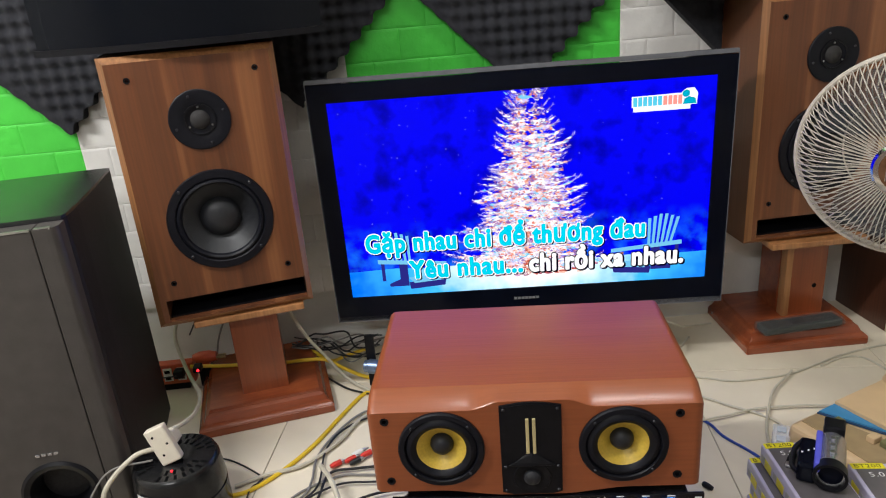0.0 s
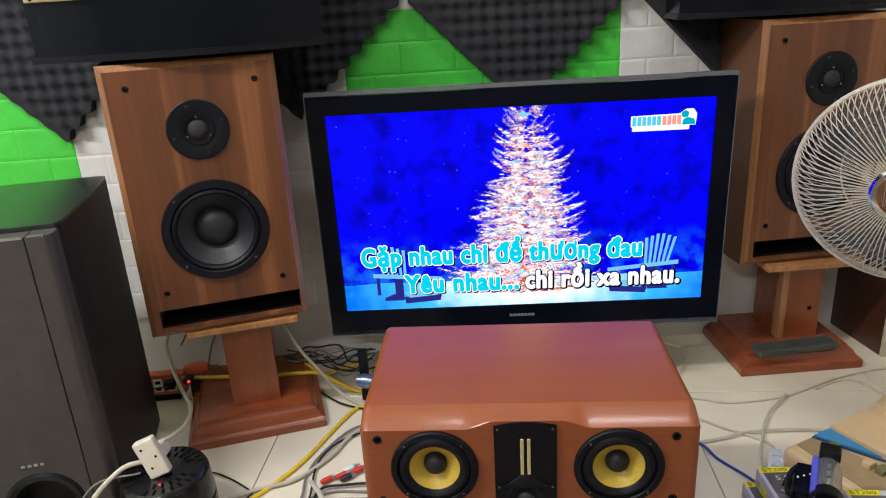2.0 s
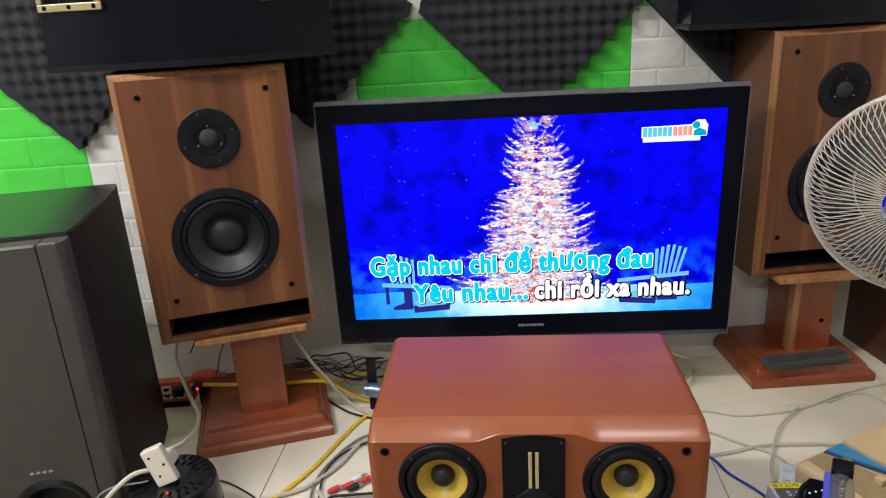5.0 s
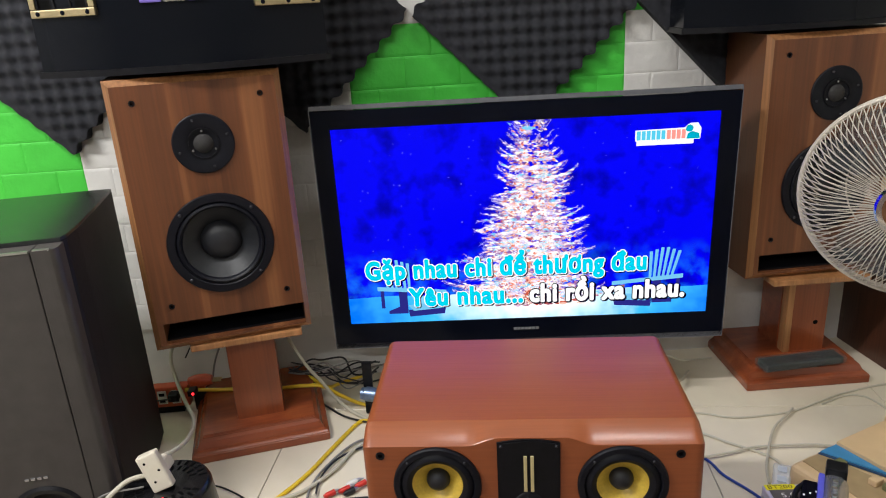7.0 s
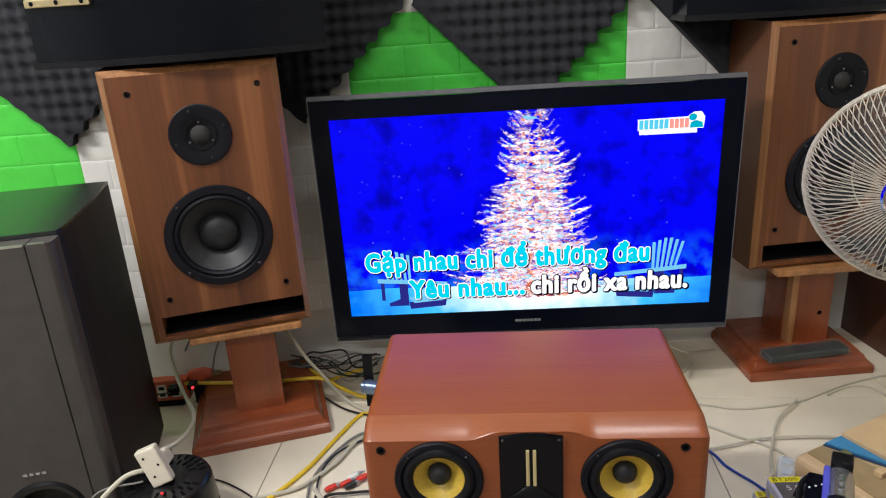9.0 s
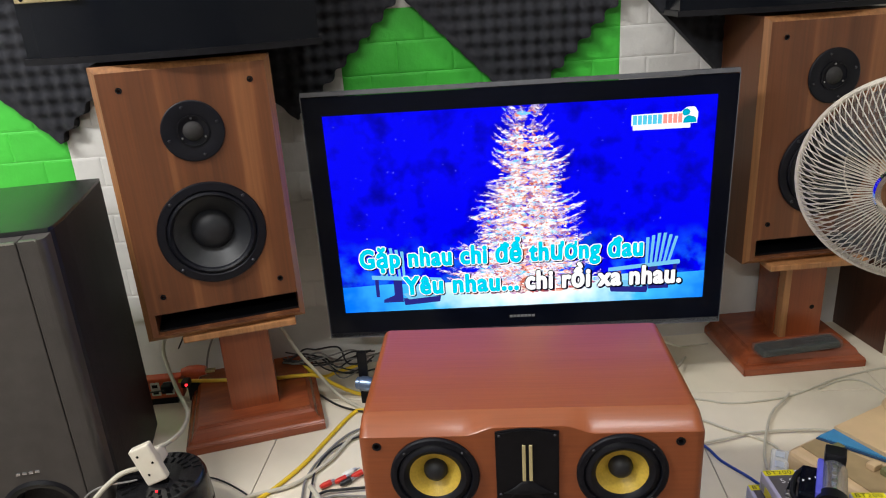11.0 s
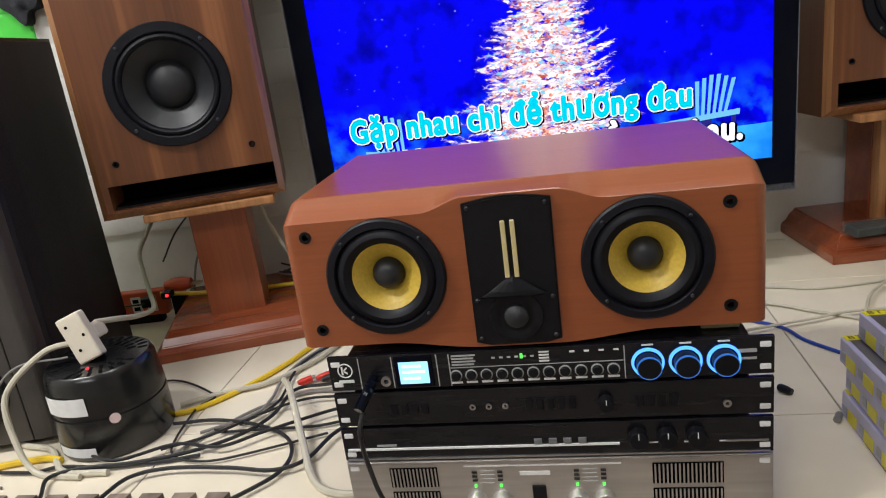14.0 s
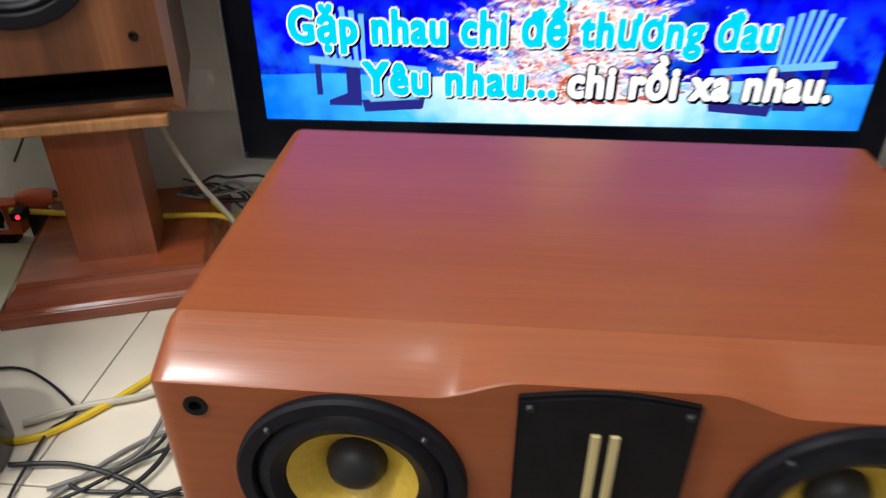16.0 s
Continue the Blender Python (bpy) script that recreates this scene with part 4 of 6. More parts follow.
# tweeter plate with an arched top
bm = bmesh.new()
outline = [(-0.046, -0.0115), (-0.03, -0.0155), (0.03, -0.0155), (0.046, -0.0115)] + [(0.046 - 0.092 * k / 12, 0.1448 + 0.0056 * math.sin(math.pi * k / 12)) for k in range(13)]
f = bm.faces.new([bm.verts.new((x, -0.005, z)) for x, z in outline])
ext = bmesh.ops.extrude_face_region(bm, geom=[f])
bmesh.ops.translate(bm, vec=(0, 0.009, 0), verts=[v for v in ext["geom"] if isinstance(v, bmesh.types.BMVert)])
bmesh.ops.recalc_face_normals(bm, faces=bm.faces[:])
bmesh.ops.bevel(bm, geom=[e for e in bm.edges if e.calc_face_angle(0) > 1.2 and all(v.co.y < 0 for v in e.verts)], offset=0.002, segments=2, affect="EDGES")
plate = part("tweeter_plate", bm, BLACK, centre, "black arched tweeter plate with gold ribbons", m=pose(-0.004, 0, 0))
for x in (-0.0075, 0.0025):
    part("ribbon", box(x, x + 0.005, -0.0068, -0.0045, 0.062, 0.1245, 0.0006, 1), RIBBON, plate, "gold-coloured ribbon strip")
bm = lathe([(0.03, -0.004), (0.028, -0.007), (0.02, -0.0065), (0.017, -0.0045), (0.0, -0.0045)], 40)
part("horn", bm, BLACK, plate, smooth=True, m=pose(0, 0, 0.018))
part("dome", lathe([(0.0135, -0.0045), (0.0125, -0.009), (0.008, -0.0125), (0, -0.0142)], 32), CAP_BLACK, plate, "small black dome", True, pose(0, 0, 0.018))
bm = bmesh.new()
steps = []
for z, half, out in ((0.064, 0.006, -0.0048), (0.058, 0.011, -0.0075), (0.048, 0.026, -0.0105), (0.043, 0.034, -0.0112), (0.0405, 0.036, -0.0085)):
    steps.append([bm.verts.new((half * math.cos(math.pi * (1 - k / 8)), out + 0.0025 * abs(k - 4) / 4, z)) for k in range(9)])
for lo_, hi_ in zip(steps, steps[1:]):
    for k in range(8):
        bm.faces.new((lo_[k], lo_[k + 1], hi_[k + 1], hi_[k]))
bmesh.ops.recalc_face_normals(bm, faces=bm.faces[:])
bmesh.ops.solidify(bm, geom=bm.faces[:], thickness=0.0015)
part("horn_step", bm, BLACK, plate)
for x in (-0.04, 0.04):
    for z in (-0.006, 0.038, 0.1405):
        part("screw", screw_head(x, -0.005, z, 0.0024), DARK_SCREW, plate)
tagged(centre, "cherry centre speaker with yellow cones on stacked rack units", "speaker")
for x in (-0.075, 0.2):
    for y in (0.085, 0.26):
        tagged(part("support_pad", box(-0.02, 0.02, -0.02, 0.02, 0, 0.0128, 0.002), PAD, m=pose(CX + x + 0.008, 1.035 + y - 0.045, 0.2335)), "small olive pad under the centre speaker", "pad", "pads under the speaker")


# ---------------------------------------------------------------- rack units
RX, RY = 0.1465, 1.037


def rack_body(name, z, u, deep, face_mat):
    s = empty(name, pose(RX, RY, z))
    h = u * 0.0445 - 0.001
    part("case", box(-0.218, 0.218, 0.003, deep, 0.0, h, 0.0015), RACK_BLACK, s)
    f = part("front_panel", box(-0.2415, 0.2415, -0.003, 0.0025, 0.0005, h, 0.0012), face_mat, s)
    for x in (-0.2325, 0.2325):
        for q in ((0.009, h - 0.009)):
            part("slot", box(x - 0.0055, x + 0.0055, -0.0036, -0.0022, q - 0.0032, q + 0.0032, 0.0012), INK_WHITE, f, "bright mounting slot")
    return s, f, h


def knob(parent, x, z, r, mat=BLACK, mark=True):
    k = part("knob", lathe([(r, 0.0), (r, -0.01), (r * 0.92, -0.012), (0, -0.012)], 24), mat, parent, smooth=True, m=pose(x, -0.003, z))
    if mark:
        part("pointer", box(-0.0005, 0.0005, -0.0126, -0.0118, r * 0.2, r * 0.9), INK_WHITE, k)
    return k


# karaoke mixer
s, f, h = rack_body("mixer", 0.1885, 1, 0.26, RACK_BLACK)
part("display_frame", box(-0.163, -0.119, -0.0045, -0.0025, 0.003, 0.041, 0.001), GLOSS_BLACK, f)
part("display", box(-0.158, -0.124, -0.0055, -0.0046, 0.0075, 0.0345), LCD, f, "glowing pale blue display")
part("display_text", merge(*[box(-0.154, -0.154 + q, -0.0061, -0.0056, z, z + 0.003) for z, q in ((0.028, 0.022), (0.021, 0.026), (0.013, 0.02))]), LCD_INK, f)
part("emblem", lathe_closed([(0.009, -0.003), (0.009, -0.0038), (0.0078, -0.0038), (0.0078, -0.003), (0.009, -0.003)], 28), INK_WHITE, f, "round white emblem", m=pose(-0.222, 0, 0.0265))
part("emblem_bar", merge(box(-0.0045, -0.0025, -0.0038, -0.003, -0.005, 0.005), moved(box(-0.0005, 0.006, -0.0038, -0.003, -0.0009, 0.0009), pose(-0.002, 0, 0, 0, -40, 0)),
                         moved(box(-0.0005, 0.006, -0.0038, -0.003, -0.0009, 0.0009), pose(-0.002, 0, 0, 0, 40, 0)), box(-0.009, 0.009, -0.0038, -0.003, -0.0155, -0.012)), INK_WHITE, f, m=pose(-0.222, 0, 0.0265))
for x in (-0.205, -0.166, -0.114, -0.1, 0.0905):
    part("divider", box(x - 0.0006, x + 0.0006, -0.0036, -0.0028, 0.002, 0.041), INK_GREY, f)
for k in range(4):
    part("print_bar", box(-0.097, -0.072 + 0.002 * (k % 2), -0.0036, -0.0028, 0.0265 + k * 0.0036, 0.0283 + k * 0.0036), INK_GREY, f)
for k in range(4):
    part("print_bar", box(0.0, 0.011, -0.0036, -0.0028, 0.0265 + k * 0.0036, 0.0283 + k * 0.0036), INK_WHITE, f)
for k in range(6):
    part("print_dot", box(-0.052 + k * 0.0085, -0.048 + k * 0.0085, -0.0036, -0.0028, 0.033, 0.035), INK_GREY, f)
part("lamp", box(-0.0205, -0.0175, -0.005, -0.0028, 0.0325, 0.0375), GREEN_LED, f, "small green lamp")
for k in range(4):
    part("print_mark", box(0.033 + k * 0.0155, 0.0385 + k * 0.0155, -0.0036, -0.0028, 0.036, 0.038), INK_WHITE, f)
part("print_line", box(-0.099, 0.0895, -0.0036, -0.0028, 0.0235, 0.0242), INK_GREY, f)
for k in range(11):
    x = -0.0935 + k * 0.0172
    b = part("button", lathe([(0.0055, 0), (0.0055, -0.004), (0.0048, -0.005), (0, -0.005)], 20), BLACK, f, smooth=True, m=pose(x, -0.003, 0.0145))
    part("button_ring", lathe_closed([(0.0068, -0.0005), (0.0068, -0.002), (0.0057, -0.002), (0.0057, -0.0005), (0.0068, -0.0005)], 20), INK_GREY, b)
    part("print_bar", box(x - 0.0062, x + 0.0062, -0.0036, -0.0028, 0.0043, 0.0066), INK_WHITE, f)
for k in range(3):
    x = 0.1145 + k * 0.0385
    kn = part("volume_knob", lathe([(0.0125, 0), (0.0125, -0.014), (0.0115, -0.016), (0, -0.016)], 32), BLACK, f, "black volume knob", True, pose(x, -0.003, 0.0195))
    part("light_ring", lathe_closed([(0.0172, 0.0), (0.0168, -0.0025), (0.0146, -0.003), (0.0146, 0.0), (0.0172, 0.0)], 40), RING, kn, "glowing blue ring")
    part("knob_edge", lathe_closed([(0.0129, -0.013), (0.0129, -0.0155), (0.0121, -0.0158), (0.0121, -0.013), (0.0129, -0.013)], 32), RING_EDGE, kn, "lit clear knob edge", True)
    part("print_mark", box(x - 0.006, x + 0.006, -0.0036, -0.0028, 0.0395, 0.0412), INK_WHITE, f)
part("jack", lathe_closed([(0.006, -0.0005), (0.006, -0.003), (0.003, -0.003), (0.003, -0.0005), (0.006, -0.0005)], 20), STEEL, f, m=pose(-0.175, -0.003, 0.0115))
part("print_bar", merge(box(0.206, 0.224, -0.0036, -0.0028, 0.026, 0.03), box(0.209, 0.224, -0.0036, -0.0028, 0.018, 0.0205)), INK_GREY, f, "grey lettering bar")
part("microphone_plug", tube([(-0.19, -0.004, 0.014), (-0.191, -0.03, 0.012), (-0.198, -0.048, 0.0)], 0.006), GLOSS_BLACK, s, "black microphone plug")
tagged(s, "black karaoke mixer with lit display and blue knobs", "mixer", "stacked rack units")

# plain effects unit
s, f, h = rack_body("effects_unit", 0.1415, 1, 0.22, RACK_BLACK)
for k in range(3):
    part("jack", lathe_closed([(0.0036, -0.0005), (0.0036, -0.003), (0.0018, -0.003), (0.0018, -0.0005), (0.0036, -0.0005)], 20), STEEL, f, "bright metal jack", m=pose(-0.0795 + k * 0.0185, -0.003, 0.0215))
for x0, n in ((-0.175, 4), (-0.02, 5), (0.1, 4)):
    for k in range(n):
        part("button", box(x0 + k * 0.012, x0 + 0.008 + k * 0.012, -0.005, -0.0025, 0.015, 0.029, 0.001), BLACK, f)
knob(f, 0.068, 0.022, 0.008)
part("socket", lathe_closed([(0.0045, -0.0005), (0.0045, -0.003), (0.002, -0.003), (0.002, -0.0005), (0.0045, -0.0005)], 20), STEEL, f, m=pose(0.194, -0.003, 0.015))
tagged(s, "black rack effects unit with three metal jacks", "rack unit", "stacked rack units")

# power sequencer with a bright rule
s, f, h = rack_body("equaliser", 0.0945, 1, 0.24, RACK_BLACK)
part("trim_line", box(-0.236, 0.08, -0.0045, -0.0028, 0.0143, 0.0168), INK_WHITE, f, "bright metal rule")
part("trim_line", box(0.192, 0.236, -0.0045, -0.0028, 0.0145, 0.0165), STEEL, f)
part("lower_edge", box(-0.238, 0.238, -0.0045, -0.0028, 0.0012, 0.0032), STEEL, f, "bright lower edge")
for k in range(4):
    part("button", box(-0.0145 + k * 0.0165, -0.0055 + k * 0.0165, -0.005, -0.0025, 0.0178, 0.0245, 0.0008), material("dim_button", (0.16, 0.16, 0.17), 0.4, spread=0.05, scale=60) if k == 0 else bpy.data.materials["dim_button"], f)
for k in range(3):
    knob(f, 0.1 + k * 0.031, 0.024, 0.0105)
    part("print_bar", box(0.112 + k * 0.037, 0.121 + k * 0.037, -0.0036, -0.0028, 0.0145, 0.016), INK_WHITE, f)
part("print_bar", box(-0.2, -0.176, -0.0036, -0.0028, 0.019, 0.0215), INK_GREY, f)
tagged(s, "black rack equaliser with bright metal rule", "rack unit", "stacked rack units")

# power amplifier
s, f, h = rack_body("power_amplifier", 0.0045, 2, 0.32, ALU)
for x0, x1 in ((-0.19, -0.132), (0.114, 0.19)):
    for z0, z1 in ((0.052, 0.079), (0.014, 0.046)):
        v = part("vent", box(x0, x1, -0.0042, -0.0026, z0, z1, 0.001), HOLE, f, "dark slotted vent")
        nv = int((x1 - x0) / 0.0044)
        for k in range(nv):
            part("vent_slat", box(x0 + 0.002 + k * 0.0044, x0 + 0.0038 + k * 0.0044, -0.0052, -0.0041, z0 + 0.001, z1 - 0.001), ALU, v)
for x in (-0.088, -0.058, 0.03, 0.06):
    kn = knob(f, x, 0.033, 0.0125, ALU, False)
    part("lamp", box(x - 0.0015, x + 0.0015, -0.0045, -0.0028, 0.051, 0.0545), GREEN_LED, f, "small green lamp")
    for k in range(3):
        part("lamp_window", box(x - 0.003, x + 0.003, -0.0045, -0.0028, 0.059 + k * 0.0055, 0.0618 + k * 0.0055), INK_BLACK, f)
for x0 in (-0.081, 0.037):
    for k in range(4):
        part("print_bar", box(x0, x0 + 0.016, -0.0036, -0.0028, 0.055 + k * 0.0055, 0.0568 + k * 0.0055), INK_GREY, f)
part("power_switch", box(-0.022, -0.006, -0.0055, -0.0026, 0.031, 0.052, 0.001), BLACK, f, "black rocker switch")
part("print_bar", merge(box(-0.035, 0.0, -0.0036, -0.0028, 0.066, 0.071), box(-0.1, 0.08, -0.0036, -0.0028, 0.0785, 0.0805)), INK_WHITE, f, "pale lettering bar")
part("edge_strip", box(-0.238, 0.238, -0.0045, -0.0028, 0.0835, 0.0865), STEEL, f)
for x in (-0.19, 0.19):
    for y in (0.03, 0.28):
        part("foot", lathe([(0.012, -0.0045), (0.012, 0.0005)], 16, "z"), RUBBER, s, m=pose(x, y, 0))
tagged(s, "silver two-unit power amplifier with vents and knobs", "amplifier", "stacked rack units")


# ---------------------------------------------------------------- subwoofer
SUB = pose(-0.666, 1.243, 0, 0, 0, 16)
sub = empty("subwoofer", SUB)
SW, SD, SH = 0.36, 0.415, 0.651


def prism(outline, z0, z1):
    bm = bmesh.new()
    lo, hi = [bm.verts.new((x, y, z0)) for x, y in outline], [bm.verts.new((x, y, z1)) for x, y in outline]
    for k in range(len(outline)):
        j = (k + 1) % len(outline)
        bm.faces.new((lo[k], lo[j], hi[j], hi[k]))
    bm.faces.new(lo), bm.faces.new(hi)
    bmesh.ops.recalc_face_normals(bm, faces=bm.faces[:])
    return bm


body = [(-SW + 0.01, 0.045), (-SW, 0.07), (-SW, SD - 0.004), (-SW + 0.02, SD), (-0.02, SD), (0.0, SD - 0.004), (0.004, 0.25), (0.004, 0.12), (0.001, 0.06), (-0.004, 0.045)]
bm = prism(body, 0.015, SH - 0.002)
part("cabinet", bm, SUB_BLACK, sub, "black textured side panels")
part("top_panel", prism([(x * 0.998, y) for x, y in body], SH - 0.002, SH + 0.004), SUB_TOP, sub, "smooth dark top panel")
bm = box(-SW + 0.045, -0.043, 0.0, 0.044, 0.015, SH - 0.004, 0.002)
fr = part("front_panel", bm, SUB_GREY, sub, "dark grey front panel")
cut(fr, disc_cut(-0.128, 0, 0.112, 0.056, 0.08))
part("front_strip", prism([(-0.041, 0.0), (-0.02, 0.0005)] + [(-0.014 + 0.014 * math.sin(q * math.pi / 14), 0.021 - 0.02 * math.cos(q * math.pi / 14)) for q in range(8)] + [(0.0, 0.044), (-0.041, 0.044)], 0.015, SH - 0.004), SUB_GREY, sub)
part("front_strip", prism([(-SW + 0.043, 0.0), (-SW + 0.043, 0.044), (-SW + 0.006, 0.044), (-SW + 0.012, 0.02)], 0.015, SH - 0.004), SUB_GREY, sub)
part("port", lathe_closed([(0.072, -0.001), (0.066, -0.005), (0.056, -0.002), (0.046, 0.02), (0.042, 0.1), (0.05, 0.1), (0.056, 0.004), (0.072, 0.001), (0.072, -0.001)], 56), BLACK, sub, "round flared bass port", True, pose(-0.128, 0, 0.112))
part("port_back", lathe([(0.048, 0.098), (0.048, 0.101)], 40), HOLE, sub, m=pose(-0.128, 0, 0.112))
part("top_rail", merge(box(-SW + 0.045, -0.045, -0.001, 0.003, SH - 0.006, SH - 0.002), box(-0.038, -0.012, 0.001, 0.006, SH - 0.006, SH - 0.002)), STEEL, sub, "thin bright top edge")
part("brand_bar", merge(*[box(-0.152 + k * 0.011, -0.1445 + k * 0.011, -0.0016, 0.001, 0.2005, 0.2055) for k in range(4)]), SILVER, sub, "small silver lettering bar")
for x in (-SW + 0.05, -0.04):
    for y in (0.06, SD - 0.05):
        part("foot", lathe([(0.018, 0.0), (0.018, 0.0155)], 20, "z"), RUBBER, sub, m=pose(x, y, 0))
tagged(sub, "tall dark grey subwoofer with round port and glossy top", "subwoofer")


# ---------------------------------------------------------------- round vented transformer
TRX, TRY, TRZ, TRR = -0.578, 1.272, 0.141, 0.0895
drum = empty("transformer", pose(TRX, TRY, 0))
part("housing", lathe([(TRR * 0.96, 0.0), (TRR, 0.006), (TRR, 0.07), (TRR * 0.975, 0.071), (TRR * 0.975, 0.076), (TRR, 0.077), (TRR * 0.95, TRZ - 0.012), (TRR * 0.91, TRZ - 0.003), (TRR * 0.87, TRZ), (0, TRZ)], 64, "z"),
     DRUM_BLACK, drum, "black round plastic housing", True)
for rr, nn in ((0.068, 27), (0.05, 21)):
    for k in range(nn):
        a = 2 * math.pi * k / nn
        if k % (nn // 3) < 2:
            continue
        part("vent_slot", box(-0.0075, 0.0075, -0.0029, 0.0029, -0.003, 0.0006, 0.0004, 1), HOLE, drum, m=pose(rr * math.cos(a), rr * math.sin(a), TRZ, 0, 0, math.degrees(a)))
lab = bmesh.new()
for ph0, ph1, z0, z1 in ((-2.18, -1.3, 0.082, 0.112),):
    seg = 12
    lo = [lab.verts.new(((TRR + 0.0004) * math.cos(ph0 + (ph1 - ph0) * k / seg), (TRR + 0.0004) * math.sin(ph0 + (ph1 - ph0) * k / seg), z0)) for k in range(seg + 1)]
    hi = [lab.verts.new(((TRR + 0.0004) * math.cos(ph0 + (ph1 - ph0) * k / seg), (TRR + 0.0004) * math.sin(ph0 + (ph1 - ph0) * k / seg), z1)) for k in range(seg + 1)]
    for k in range(seg):
        lab.faces.new((lo[k], lo[k + 1], hi[k + 1], hi[k]))
part("sticker", lab, PAPER, drum, "white paper sticker")
a = math.radians(-52)
part("seal", lathe([(0.0085, 0.0), (0.0085, -0.001), (0, -0.001)], 10), material("pink_seal", (0.75, 0.6, 0.6), 0.5, spread=0.06, scale=60), drum, "small round pale sticker",
     m=pose((TRR) * math.cos(a), (TRR) * math.sin(a), 0.068, 0, 0, 38))
part("lamp", lathe([(0.0022, 0), (0.0022, 0.002), (0, 0.003)], 12, "z"), RED_LED, drum, "small red lamp", m=pose(0.012, -0.045, TRZ))
low = bmesh.new()
pair = [[low.verts.new(((TRR + 0.0006) * math.cos(-2.2 + 0.85 * k / 10), (TRR + 0.0006) * math.sin(-2.2 + 0.85 * k / 10), z)) for k in range(11)] for z in (0.01, 0.026)]
for k in range(10):
    low.faces.new((pair[0][k], pair[0][k + 1], pair[1][k + 1], pair[1][k]))
part("sticker", low, PAPER, drum, "white paper sticker")
tagged(drum, "black round vented transformer standing on tiles", "transformer")

IVORY = material("ivory_plastic", (0.7, 0.64, 0.53), 0.42, spread=0.05, scale=30, stain=0.25, stain_scale=40, stain_colour=(0.5, 0.42, 0.3))
adapter = empty("power_adapter", pose(-0.587, 1.262, 0.182, -8, -20, 10))
part("block", box(-0.021, 0.021, -0.014, 0.006, -0.04, 0.04, 0.005, 3), IVORY, adapter)
for x, z in ((-0.008, 0.024), (0.012, 0.002), (-0.006, -0.018)):
    part("hole", lathe([(0.0026, 0.0), (0.0026, -0.0006), (0, -0.0006)], 12), HOLE, adapter, m=pose(x, -0.014, z))
part("pin_cap", box(-0.01, 0.014, -0.006, 0.005, -0.052, -0.038, 0.003), HOLE, adapter)
part("mains_plug", box(-0.006, 0.02, 0.0055, 0.04, -0.014, 0.014, 0.005, 2), IVORY, adapter)
tagged(adapter, "white plastic power adapter plugged into black transformer", "power adapter")


# ---------------------------------------------------------------- outlet board, plugs and small things behind
board = empty("outlet_board", pose(-0.832, 1.745, 0.0, 0, 0, 8))
part("board", box(-0.05, 0.076, 0.0, 0.03, 0.02, 0.08, 0.004), ORANGE, board, "orange plastic outlet board")
# added black block below the board, in place of the floor shadow there
part("foot_block", box(-0.045, 0.055, 0.006, 0.03, 0.0, 0.0205), BLACK, board)
for x in (0.006, 0.042):
    so = part("socket", box(x - 0.012, x + 0.012, -0.003, 0.001, 0.031, 0.07, 0.002), WHITE_PLASTIC, board, "white twin socket")
    for z in (0.041, 0.06):
        part("socket_hole", box(x - 0.007, x + 0.007, -0.0038, -0.0025, z - 0.0045, z + 0.0045), HOLE, so)
part("lamp", lathe([(0.0034, 0), (0.0034, -0.003), (0, -0.005)], 14), RED_LED, board, "glowing red lamp", m=pose(0.1037, -0.045, 0.08))
part("lamp_block", box(0.088, 0.109, -0.044, -0.014, 0.07, 0.086, 0.004), BLACK, board, "black plug with indicator lamp")
part("plug", box(0.03, 0.056, -0.03, -0.0035, 0.05, 0.072, 0.004), BLACK, board, "black mains plug")
tagged(board, "orange outlet board with white sockets by the wall", "outlet board")

plug = empty("orange_plug", pose(-0.728, 1.778, 0.078, 0, 0, 8))
part("grip", merge(moved(lathe([(0.012, -0.032), (0.017, -0.012), (0.0165, 0.012), (0.01, 0.032)], 20), pose(0, 0, 0.006, 0, 0, 90)), box(-0.026, 0.012, -0.012, 0.012, -0.018, 0.012, 0.006)), ORANGE, plug, smooth=True)
for q in (-0.006, 0.006):
    part("prong", box(0.03, 0.056, q - 0.002, q + 0.002, 0.002, 0.007), GOLD_PLATE, plug, "brass prong")
part("rest_block", box(-0.022, 0.012, -0.011, 0.011, -0.078, -0.0185, 0.003), BLACK, plug)
tagged(plug, "orange rubber mains plug beside speaker stand", "plug")

cyl = empty("silver_connector", pose(-0.262, 1.72, 0.0))
part("barrel", moved(lathe([(0.0, -0.022), (0.017, -0.02), (0.019, -0.008), (0.019, 0.01), (0.016, 0.013), (0.016, 0.022), (0.0, 0.024)], 28), pose(0.008, 0, 0.07, 0, 0, 78)), material("blue_grey_metal", (0.16, 0.22, 0.34), 0.3, 0.7, spread=0.2, scale=60), cyl, smooth=True)
part("bracket", box(-0.012, 0.012, 0.018, 0.03, 0.0, 0.15, 0.003), BLACK, cyl)
tagged(cyl, "blue grey metal connector on black bracket below television", "connector")

remote = empty("remote_control", pose(0.868, 1.868, 0.0585, 0, 0, 12))
part("case", box(-0.108, 0.108, -0.024, 0.024, 0.0, 0.02, 0.007, 3), material("remote_grey", (0.03, 0.034, 0.034), 0.3, spread=0.2, scale=60), remote)
part("display_window", box(-0.028, 0.012, -0.014, 0.014, 0.0202, 0.0212), DARK_SCREW, remote)
part("sleeve", box(-0.115, 0.115, -0.027, 0.027, -0.0005, 0.0235, 0.008, 2), SLEEVE, remote, "clear plastic sleeve")
for k in range(6):
    for j in range(2):
        part("button", box(0.026 + k * 0.012, 0.033 + k * 0.012, -0.012 + j * 0.014, -0.004 + j * 0.014, 0.0198, 0.0218, 0.001, 1), INK_BLACK, remote)
